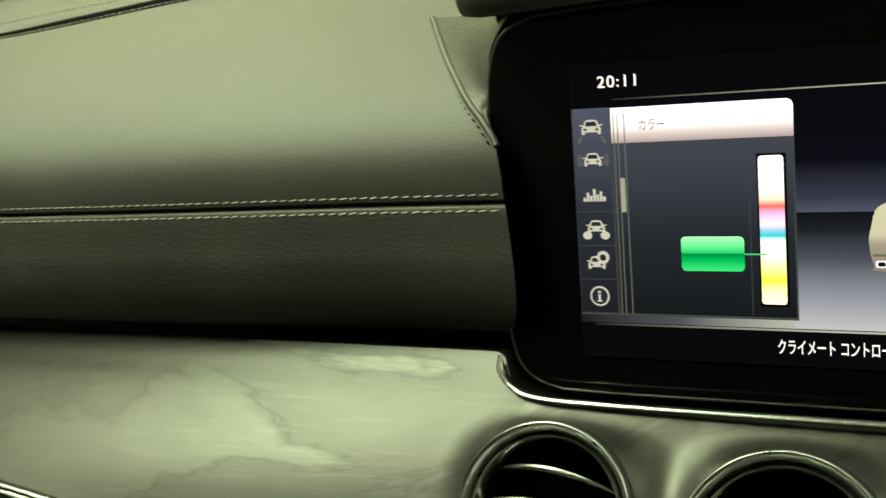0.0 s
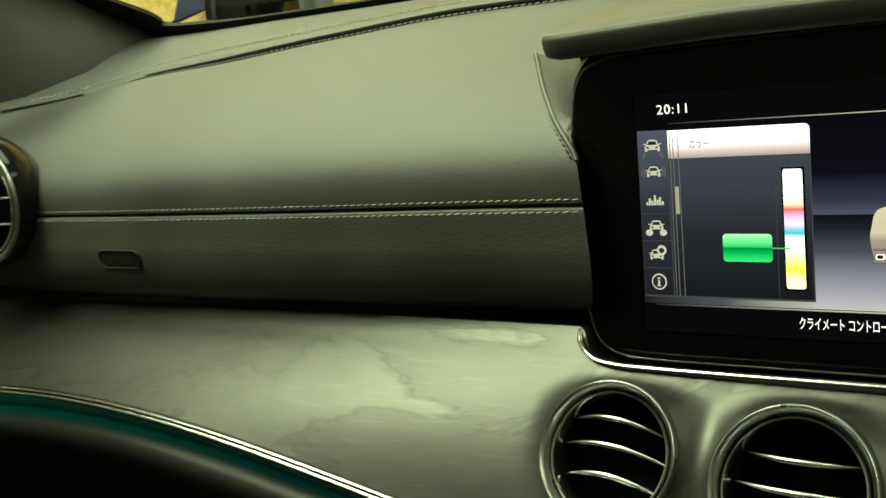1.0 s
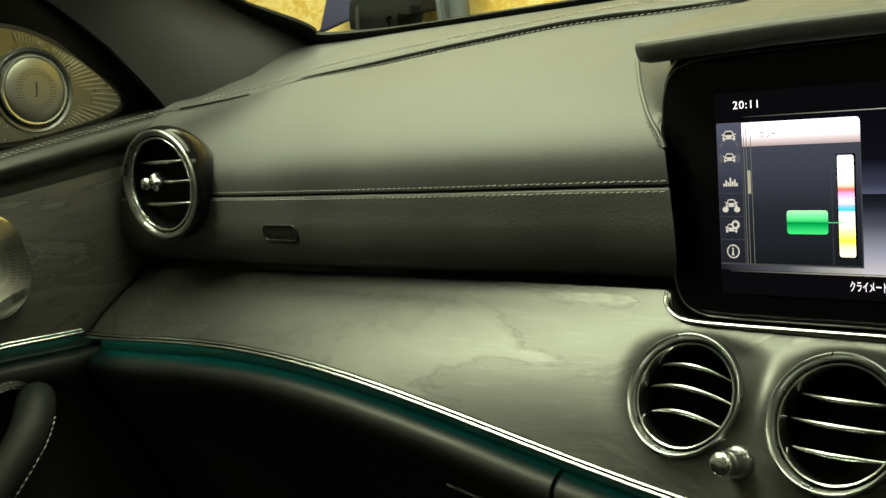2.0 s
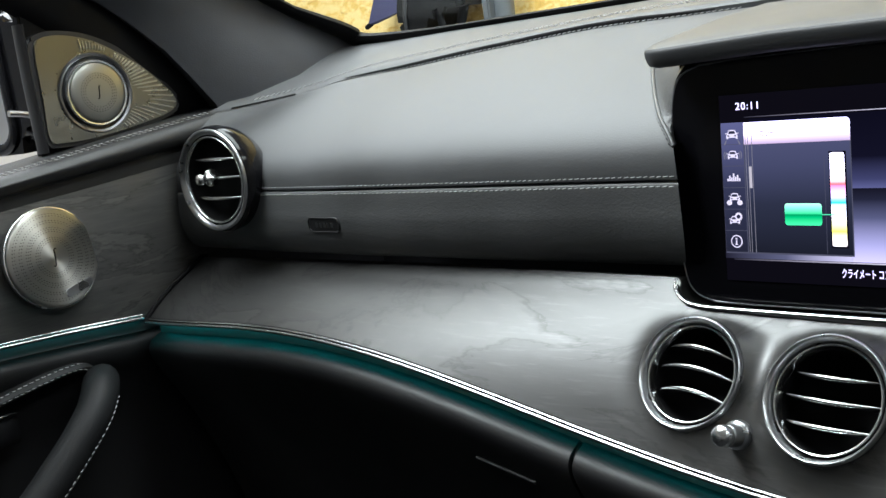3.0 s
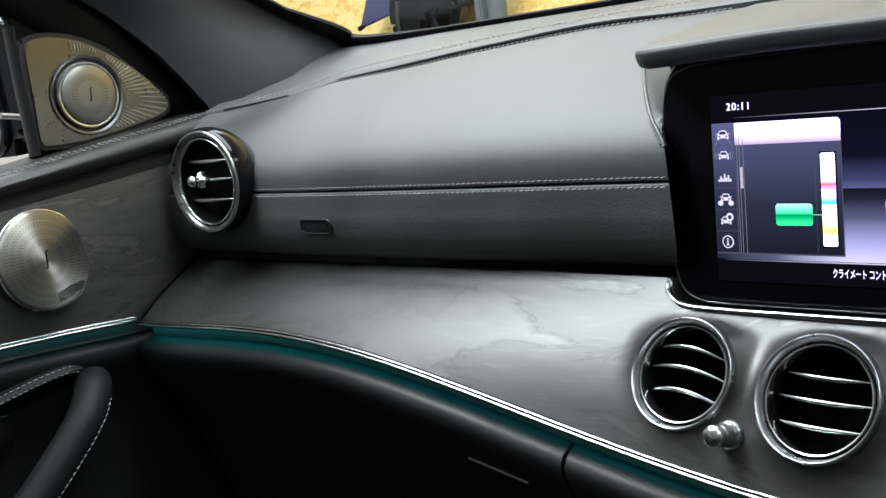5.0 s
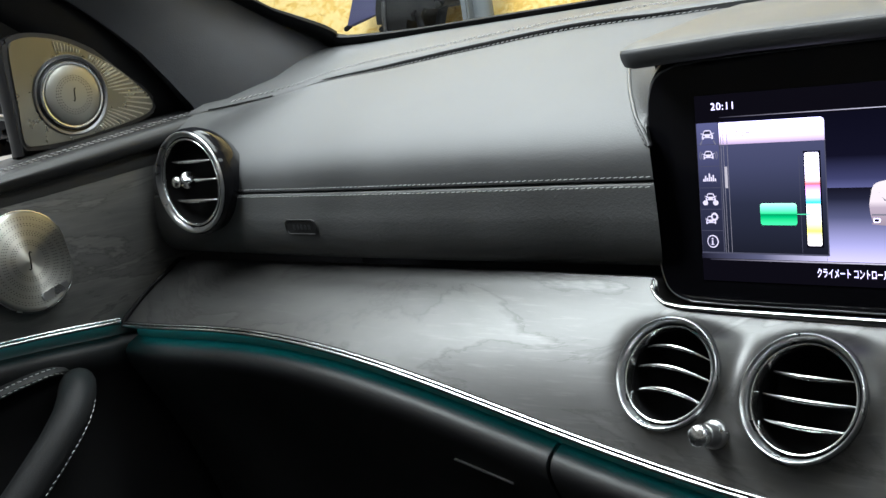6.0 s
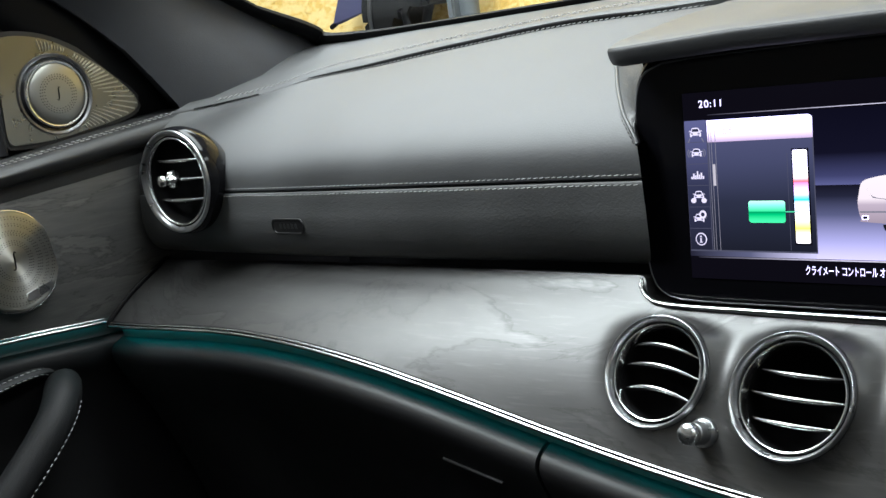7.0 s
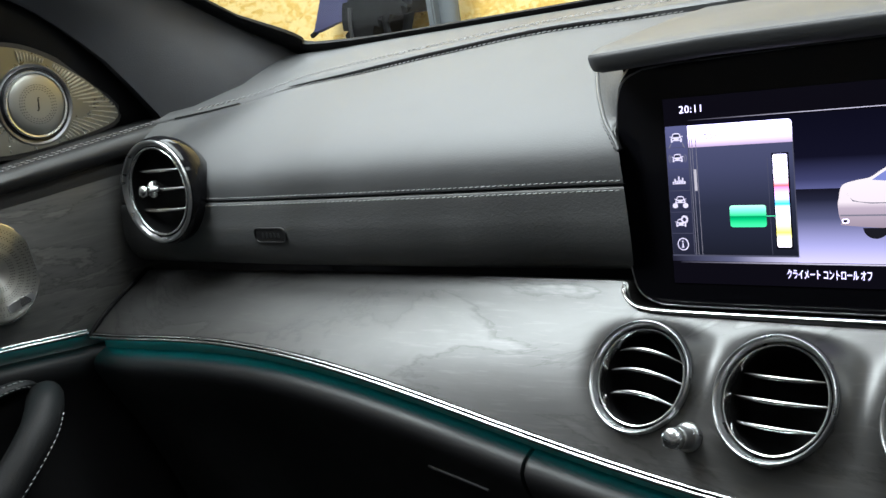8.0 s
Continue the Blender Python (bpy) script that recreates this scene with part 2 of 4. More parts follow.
def sweep(path, ra, rb=None, up=(0, 0, 1), sides=10, taper=None, closed=False):
    """A tube of elliptical section along a path: ra across, rb along up."""
    rb = rb or ra
    path = [Vector(p) for p in path]
    secs = []
    k = len(path)
    for i, p in enumerate(path):
        t = (path[(i + 1) % k] - path[i - 1]) if closed else (path[min(i + 1, k - 1)] - path[max(i - 1, 0)])
        t.normalize()
        s = t.cross(Vector(up)).normalized()
        u = s.cross(t)
        w = taper(i / (k - 1)) if taper else 1.0
        secs.append([p + s * (ra * w * math.cos(a)) + u * (rb * w * math.sin(a)) for a in (2 * math.pi * j / sides for j in range(sides))])
    if closed:
        secs.append(secs[0])
        bm = loft(secs, caps=False)
        bmesh.ops.remove_doubles(bm, verts=bm.verts, dist=1e-6)
        return bm
    return loft(secs)


def lathe(profile, m=None, steps=64, loop=True):
    """Turns (radius, height) points about z; loop: the profile closes on itself."""
    secs = [[Vector((r * math.cos(a), r * math.sin(a), h)) for r, h in profile] for a in (2 * math.pi * i / steps for i in range(steps + 1))]
    bm = loft(secs, closed=loop, caps=False)
    bmesh.ops.remove_doubles(bm, verts=bm.verts, dist=1e-6)
    if m is not None:
        bm.transform(m)
    return bm


def slab(outline, h0, h1, m=None, bevel=0.0):
    """A plate with the given (x, y) outline between two heights."""
    bm = bmesh.new()
    lo = [bm.verts.new((x, y, h0)) for x, y in outline]
    hi = [bm.verts.new((x, y, h1)) for x, y in outline]
    n = len(lo)
    for i in range(n):
        bm.faces.new((lo[i], lo[(i + 1) % n], hi[(i + 1) % n], hi[i]))
    bm.faces.new(lo[::-1])
    top = bm.faces.new(hi)
    if bevel:
        bmesh.ops.bevel(bm, geom=list(top.edges), offset=bevel, segments=3, affect="EDGES")
    if m is not None:
        bm.transform(m)
    return bm


def box(x0, x1, y0, y1, z0, z1, bevel=0.0):
    bm = bmesh.new()
    bmesh.ops.create_cube(bm, size=1, matrix=Matrix.Translation(((x0 + x1) / 2, (y0 + y1) / 2, (z0 + z1) / 2)) @ Matrix.Diagonal((x1 - x0, y1 - y0, z1 - z0, 1)))
    if bevel:
        bmesh.ops.bevel(bm, geom=list(bm.edges), offset=bevel, segments=2, affect="EDGES")
    return bm


def rounded(x0, x1, y0, y1, r, n=6):
    """Outline of a rectangle with rounded corners; r one radius or four (from lower left, anticlockwise)."""
    r = r if isinstance(r, (list, tuple)) else [r] * 4
    out = []
    for (cx, cy, sx, sy), q, a0 in zip(((x0, y0, 1, 1), (x1, y0, -1, 1), (x1, y1, -1, -1), (x0, y1, 1, -1)), r, (180, 270, 0, 90)):
        for i in range(n + 1):
            a = radians(a0 + 90 * i / n)
            out.append((cx + sx * q + q * math.cos(a), cy + sy * q + q * math.sin(a)))
    return out


def join(bms):
    out = bmesh.new()
    tmp = bpy.data.meshes.new("tmp")
    for b in bms:
        b.to_mesh(tmp)
        b.free()
        out.from_mesh(tmp)
    bpy.data.meshes.remove(tmp)
    return out


def stitches(path, length=0.0036, gap=0.0017, r=0.00040):
    """Short raised threads along a path."""
    path = [Vector(p) for p in path]
    seg = [(b - a).length for a, b in zip(path[:-1], path[1:])]
    cum = np.concatenate([[0], np.cumsum(seg)])

    def at(s):
        i = min(int(np.searchsorted(cum, s, "right")) - 1, len(seg) - 1)
        return path[i].lerp(path[i + 1], (s - cum[i]) / seg[i])

    out, s = [], 0.0
    rnd = random.Random(len(path))
    while s + length < cum[-1]:
        l = length * rnd.uniform(0.85, 1.08)
        lean = Vector((0, 0, 0.00028))
        a, b = at(s) - lean, at(min(s + l, cum[-1])) + lean
        out.append(sweep([a, a.lerp(b, 0.2), a.lerp(b, 0.8), b], r, r * 0.9, sides=6, taper=lambda f: 0.5 + 0.5 * math.sin(math.pi * min(max(f, 0.02), 0.98)) ** 0.5))
        s += length + gap
    return join(out)


# ---- dashboard ----
seam_y = curve([-0.66, -0.45, -0.25, -0.04, 0.4], [-0.020, -0.024, -0.020, -0.012, -0.012])
top_y = curve([-0.645, -0.638, -0.622, -0.60, -0.56, -0.45, -0.1, 0.4], [0.03, 0.052, 0.092, 0.118, 0.135, 0.145, 0.15, 0.15])
top_z = curve([-0.645, -0.6, -0.545, -0.45, -0.33, -0.19, -0.1, 0.4], [1.047, 1.052, 1.060, 1.0645, 1.072, 1.078, 1.0775, 1.078])
CHROME_FIT = np.polyfit([-0.646, -0.58, -0.515, -0.45, -0.38, -0.275, -0.175, -0.094, -0.017, 0.043, 0.2, 0.4], [0.8525, 0.8558, 0.8580, 0.8588, 0.8580, 0.850, 0.833, 0.8145, 0.803, 0.7965, 0.786, 0.780], 5)


def chrome_z(x):
    return float(np.polyval(CHROME_FIT, x))


wood_z = curve([-0.65, -0.3, 0.4], [0.899, 0.904, 0.904])
wood_cut = curve([-0.65, -0.050, -0.046, -0.038, -0.028, 0.4], [0.0, 0.0, 0.02, 0.15, 0.19, 0.19])
CHROME_Y = -0.088
X0, X1 = -0.642, -0.0475
XS = [X0 + (X1 - X0) * i / 72 for i in range(73)]
XW = [X0 + (0.40 - X0) * i / 120 for i in range(121)]

dash = thing("dashboard", "black leather dashboard with stitched seam and dark wood trim", "dashboard", at=(0, 0.05, 0.9))


def yz(x, pts):
    return [Vector((x, y, z)) for y, z in pts]


def pad_y(x, z):
    """Depth of the upper pad at height z: upright at the seam, easing into the slope of the top."""
    s, t, h = seam_y(x), top_y(x), top_z(x)
    w, zk = 0.0085, 1.0045
    soft = w * math.log1p(math.exp((z - zk) / w))
    full = w * math.log1p(math.exp((h - zk) / w))
    f = soft / full
    return s - 0.0048 + (t - s + 0.0048) * (0.86 * f + 0.14 * f * f)


def upper_profile(x):
    s, t, h = seam_y(x), top_y(x), top_z(x)
    pts = [(s + 0.004, 0.9722), (s - 0.0022, 0.9726), (s - 0.0042, 0.9742)]
    z0 = 0.978
    for i in range(35):
        z = z0 + (h - z0) * i / 34
        y = pad_y(x, z)
        pts.append((y, z - (0.0012 if i == 34 else 0.0)))
    return pts + [(t + 0.0008, h - 0.004)]


def lower_profile(x):
    s = seam_y(x)
    c = [(s + 0.004, 0.9721, 0), (s - 0.0034, 0.9717, 0), (s - 0.0061, 0.9701, 0), (s - 0.0076, 0.957, 0), (s - 0.0086, 0.945, 0), (s - 0.0066, 0.931, 0), (s - 0.0008, 0.9190, 0), (s + 0.0080, 0.9115, 0), (s + 0.020, 0.908, 0)]
    return [(p.x, p.y) for p in spline(c, 5)]


def pad_row(x, pts):
    """The pad's end beside the screen follows the screen's edge."""
    w = min(max((x - X1 + 0.05) / 0.05, 0), 1) ** 2
    return [Vector((x + w * max(0.0, -0.74 * y - 0.0002), y, z)) for y, z in pts]


def pad_loft(rows):
    """Loft a pad whose end turns in behind the screen."""
    turned = [Vector((min(X1, p.x - max(p.y, 0.02) + p.y), max(p.y, 0.02), p.z)) for p in rows[-1]]
    return loft(rows + [turned])


part("upper_pad", pad_loft([pad_row(x, upper_profile(x) + [(top_y(x), 0.985), (seam_y(x) + 0.012, 0.965)]) for x in XS]), M_PADTOP, dash, "smooth black leather upper pad")
part("lower_pad", pad_loft([pad_row(x, lower_profile(x) + [(seam_y(x) + 0.05, 0.912), (seam_y(x) + 0.05, 0.963)]) for x in XS]), M_PAD, dash, "black grained leather lower pad")
SEAM = [x for x in XS if x > -0.60]
low_y = lambda x, z: float(np.interp(-z, [-q[1] for q in lower_profile(x)], [q[0] for q in lower_profile(x)]))
part("seam_stitching", join([stitches([pad_row(x, [(pad_y(x, 0.9765) - 0.0001, 0.9760)])[0] for x in SEAM]), stitches([pad_row(x, [(low_y(x, 0.9696) - 0.0002, 0.9696)])[0] for x in SEAM])]), M_THREAD, dash, "two rows of pale grey thread", kind="stuff")


def wood_profile(x):
    zt, zc = wood_z(x), chrome_z(x)
    u0 = wood_cut(x)
    pts = []
    for i in range(37):
        u = u0 + (1 - u0) * i / 36
        e = min(max((u - 0.05) / 0.85, 0), 1)
        e = 1.05 + 0.27 * e * e * (3 - 2 * e)
        pts.append((-0.010 + (CHROME_Y + 0.010) * u, zt - (zt - zc) * (u ** e)))
    y, z = pts[0]
    return [(y + 0.024, z - 0.006), (y + 0.006, z - 0.0012)] + pts


XF_ = [X0 + (0.40 - X0) * i / 400 for i in range(401)]
VENTS = [((-0.0133, -0.0625, 0.8557), 31, 0, 0.0377), ((0.0805, -0.0640, 0.8503), 31, 0, 0.0396), ((0.1840, -0.0650, 0.8465), 31, 0, 0.0396)]


def vent_pose(at, tilt, turn):
    return Matrix.Translation(at) @ pose(0, 0, 0, 0, 0, turn) @ pose(0, 0, 0, 90 - tilt, 0, 0)


wood = loft([yz(x, wood_profile(x) + [(CHROME_Y + 0.012, chrome_z(x) - 0.002), (0.03, chrome_z(x) - 0.002), (0.03, 0.87)]) for x in XF_])
for at, tilt, turn, r in VENTS:
    m = vent_pose(at, tilt, turn)
    inv = m.inverted()
    for w in wood.verts:
        p = inv @ w.co
        d = math.hypot(p.x, p.y) - r
        if -0.004 < d < 0.024 and -0.03 < p.z < 0.02:
            f = 1 - min(max(d / 0.024, 0), 1)
            g = min(max((-0.0262 - w.co.y) / 0.012, 0), 1)
            p.z += (-0.0035 - p.z) * f ** 2.4 * g * g * (3 - 2 * g)
            w.co = m @ p
    gone = [f for f in wood.faces if (lambda p: math.hypot(p.x, p.y) < r * 0.99 and p.z > -0.045)(inv @ f.calc_center_median())]
    bmesh.ops.delete(wood, geom=gone, context="FACES")
part("wood_trim", wood, M_WOOD, dash, "black open-pore ash trim panel")
line = [Vector((x, CHROME_Y, chrome_z(x))) for x in XW]
part("chrome_strip", sweep([p + Vector((0, -0.0026, -0.0020)) for p in line], 0.0020, 0.0017), M_STRIP, dash, "bright chrome strip")
part("chrome_bead", sweep([p + Vector((0, -0.0013, 0.0010)) for p in line], 0.0014, 0.0008), M_STRIP, dash, "thin chrome bead")
part("strip_groove", sweep([p + Vector((0, 0.0018, -0.0008)) for p in line], 0.003, 0.0024), M_BLACK, dash)
part("light_guide", sweep([p + Vector((0, 0.0075, -0.0054)) for p in line], 0.0011, 0.0011, sides=6), M_AMBIENT, dash, "teal ambient light guide")
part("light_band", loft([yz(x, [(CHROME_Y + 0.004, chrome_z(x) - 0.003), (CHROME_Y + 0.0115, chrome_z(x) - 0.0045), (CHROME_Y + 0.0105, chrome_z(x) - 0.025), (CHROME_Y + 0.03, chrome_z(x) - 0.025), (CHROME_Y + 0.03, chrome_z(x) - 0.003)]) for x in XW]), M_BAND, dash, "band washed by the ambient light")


def glove_profile(x):
    c = chrome_z(x)
    k = [(CHROME_Y + 0.0105, c - 0.0165, 0), (CHROME_Y + 0.0055, c - 0.0182, 0), (CHROME_Y - 0.0035, c - 0.0240, 0), (CHROME_Y - 0.006, c - 0.0345, 0), (CHROME_Y + 0.004, c - 0.058, 0), (CHROME_Y + 0.035, c - 0.12, 0), (CHROME_Y + 0.075, c - 0.24, 0), (CHROME_Y + 0.09, c - 0.40, 0)]
    return [(p.x, p.y) for p in spline(k, 5)]


GAP = -0.0965
part("lower_panel", loft([yz(x, [(y + 0.004, z) for y, z in glove_profile(x)] + [(0.06, 0.42), (0.06, chrome_z(x) - 0.02)]) for x in XW if x > GAP - 0.03]), M_BLACK, dash)
part("knee_panel", loft([yz(x, glove_profile(x) + [(0.05, 0.42), (0.05, chrome_z(x) - 0.02)]) for x in [GAP + 0.0018] + [v for v in XW if v > GAP + 0.004]]), M_ROLL, dash, "black grained plastic knee panel")
lid = part("glove_box_lid", loft([yz(x, glove_profile(x) + [(0.05, 0.42), (0.05, chrome_z(x) - 0.02)]) for x in [v for v in XW if v < GAP - 0.004] + [GAP - 0.0018]]), M_ROLL, dash, "black grained glove box lid")
latch = [Vector((-0.199 + 0.058 * i / 8, 0, 0)) for i in range(9)]
for p in latch:
    p.z = 0.7735 - 0.17 * (p.x + 0.199)
    prof = glove_profile(p.x)
    p.y = float(np.interp(-p.z, [-z for y, z in prof], [y for y, z in prof])) - 0.0005
part("glove_box_latch", sweep(latch, 0.002, 0.0016), M_ROLL, lid, "slim latch edge")

END = [Vector((X0 - 0.0012, y - 0.0012, z + 0.0008)) for y, z in wood_profile(X0)[1:]]
END += [Vector((X0 - 0.0012, CHROME_Y - 0.002, chrome_z(X0) - 0.004))]
part("end_gap", sweep(END, 0.0030, 0.0022, up=(1, 0, 0)), M_BLACK, dash, "dark joint between dashboard and door")

# dash top behind the slit, up to the windscreen
EDGE_Z = 1.0935
edge_y = curve([-0.655, -0.60, -0.5, -0.2, 0.4], [0.225, 0.258, 0.275, 0.30, 0.31])


def strip_rows():
    rows = []
    for i in range(61):
        x = -0.650 + (0.40 + 0.650) * i / 60
        f = min(max((x + 0.650) / 0.03, 0), 1)
        y0, z0 = top_y(x) + 0.0045, top_z(x) - 0.0005
        y1 = max(edge_y(x), y0 + 0.01)
        g = 0.0042 * min(max((x + 0.60) / 0.12, 0), 1)
        z0 += g
        pts = [(y0 + 0.001, z0 - 0.014), (y0, z0 - 0.001), (y0 + 0.003, z0 + 0.0016)]
        for k in range(1, 9):
            u = k / 8
            pts.append((y0 + 0.003 + (y1 - y0 - 0.003) * u, z0 + 0.0016 + (EDGE_Z - z0 - 0.0016) * u ** 0.9))
        pts += [(y1 + 0.004, EDGE_Z - 0.004), (y1 + 0.004, 1.03), (y0 + 0.001, 1.03)]
        rows.append(yz(x, pts))
    return rows


STRIP = strip_rows()
part("top_cover", loft(STRIP), M_PADTOP, dash, "leather covered dash top")
inset = curve([-0.65, -0.55, -0.4, -0.1], [0.007, 0.016, 0.027, 0.040])


def on_strip(row, d):
    """The point of a cover section that lies d behind its front edge."""
    y = row[2].y + d
    i = next(k for k in range(2, 10) if row[k + 1].y >= y)
    return row[i].lerp(row[i + 1], (y - row[i].y) / (row[i + 1].y - row[i].y)) + Vector((0, 0, 0.0005))


part("top_stitching", join([stitches([on_strip(r, inset(r[0].x) * w) for r in STRIP[1:46]], 0.0042, 0.0018, 0.00045) for w in (1.0, 1.3)]), M_THREAD_DARK, dash, "double row of grey thread", kind="stuff")
part("edge_stitching", stitches([(x, top_y(x) - 0.0030, top_z(x) - 0.0002) for x in XS if -0.56 < x < -0.06], 0.0038, 0.0018, 0.00042), M_THREAD_DARK, dash, "row of grey thread beside the slit", kind="stuff")
part("slit_lip", sweep([(x, top_y(x) + 0.0032, top_z(x) + 0.0012) for x in XS if -0.545 < x < -0.095], 0.0015, 0.0026, taper=lambda f: min(1.0, 0.2 + 3 * f, 0.2 + 5 * (1 - f))), M_BLACK, dash, "dark ventilation slit")
part("speaker_slot", sweep([(x, top_y(x) - 0.002, top_z(x) + 0.0002) for x in [-0.636 + 0.0036 * i for i in range(11)]], 0.0014, 0.0009), M_BLACK, dash, "short dark slot")

# hood over the screen
HX = [-0.05 + 0.45 * i / 50 for i in range(51)]


def hood_section(x):
    e = min(max((x + 0.05) / 0.022, 0.0), 1.0)
    e = math.sqrt(max(0.0, 1 - (1 - e) ** 2))
    lip = -0.010 - 0.024 * e
    lz = 1.0615 + 0.0035 * min(1, (x + 0.05) / 0.1)
    th = 0.0055 + 0.0070 * e
    c = [(0.03, lz - 0.014, 0), (lip + 0.012, lz - th - 0.0004, 0), (lip + 0.0052, lz - th, 0), (lip + 0.0018, lz - th * 0.72, 0), (lip, lz - th * 0.28, 0), (lip + 0.0007, lz - 0.0007, 0), (lip + 0.0035, lz + 0.0007, 0), (lip + 0.02, lz + 0.0040, 0), (0.05, lz + 0.0085, 0), (0.10, top_z(x) - 0.003, 0), (0.149, top_z(x) + 0.0004, 0)]
    return [(p.x, p.y) for p in spline(c, 5)] + [(0.149, 1.05), (0.03, 1.045)]


part("screen_hood", loft([yz(x, hood_section(x)) for x in HX]), M_PADTOP, dash, "leather covered hood over the screen")
# Black filler added behind the screen top; keeps the gap under the hood dark.
part("hood_gap_filler", box(-0.044, 0.36, 0.014, 0.07, 1.02, 1.050), M_BLACK, dash, smooth=False)
# cheek between the pad and the screen, with its piping
cheek_rows = []
flat_x = curve([0.992, 0.998, 1.004, 1.016, 1.032, 1.048], [-0.0450, -0.0460, -0.0486, -0.0542, -0.0562, -0.0550])
for i in range(23):
    z = 1.0475 - 0.0515 * i / 22
    yb = pad_y(-0.06, z) - 0.0010
    ysc = (z - 1.0) * math.tan(radians(6)) + 0.003
    bend = 0.011 * max(0.0, (z - 1.028) / 0.0195) ** 2
    p, q = Vector((flat_x(z) - 0.68 * yb, yb, z)), Vector((-0.0462 + bend, min(ysc, yb + 0.014), z))
    dip = Vector((0.0006, 0.0034 * min(1.0, max(0.0, (z - 1.012) / 0.02)) - 0.0012, 0))
    row = [p, p.lerp(q, 0.3) + dip, p.lerp(q, 0.7) + dip, q]
    cheek_rows.append(row + [q + Vector((0.0, 0.03, 0)), p + Vector((-0.016, 0.03, 0))])
part("cheek", loft(cheek_rows), M_PAD, dash, "small leather cheek beside the screen")
PIPING = [r[0] + Vector((-0.0006, -0.0008, 0)) for r in cheek_rows]
part("piping", sweep(PIPING, 0.0015, 0.0015), M_PAD, dash, "raised leather piping")
part("piping_stitching", stitches([p + Vector((-0.0032, 0.0006, -0.0012)) for p in PIPING[9:]], 0.003, 0.002, 0.0005), M_BLACK, dash, "dark needle holes", kind="stuff")
# airbag badge in the lower pad
BX, BZ = -0.4005, 0.9420
by = seam_y(BX) - 0.0083
badge_m = Matrix.Translation((BX, by, BZ)) @ pose(0, 0, 0, 95, 0, 0)
badge = part("airbag_badge", slab(rounded(-0.0205, 0.0205, -0.0056, 0.0056, 0.0045), -0.006, 0.0006, badge_m, 0.0006), M_DOORLEATHER, dash, "small black embossed badge")
part("badge_rim", sweep([badge_m @ Vector((x, y, 0.0004)) for x, y in rounded(-0.0214, 0.0214, -0.0065, 0.0065, 0.0052)], 0.0008, 0.0008, up=(0, 1, 0), closed=True), M_ROLL, badge)
for i in range(5):
    part("embossed_bar", slab(rounded(-0.011 + 0.0052 * i, -0.0078 + 0.0052 * i, -0.0022, 0.0022, 0.0006, 2), 0.0002, 0.0010, badge_m), M_DARK, badge)
# chrome trim below the screen
TRIM = spline([(-0.0462, -0.0155, 0.9045), (-0.0446, -0.0185, 0.898), (-0.0385, -0.0215, 0.8925), (-0.028, -0.0245, 0.8898), (0.0, -0.0255, 0.8888), (0.1, -0.0258, 0.8888), (0.4, -0.0260, 0.8890)], 8)
part("screen_trim", sweep(TRIM, 0.0021, 0.0014, taper=lambda f: min(1.0, 0.45 + 4 * f)), M_STRIP, dash, "chrome trim below the screen")


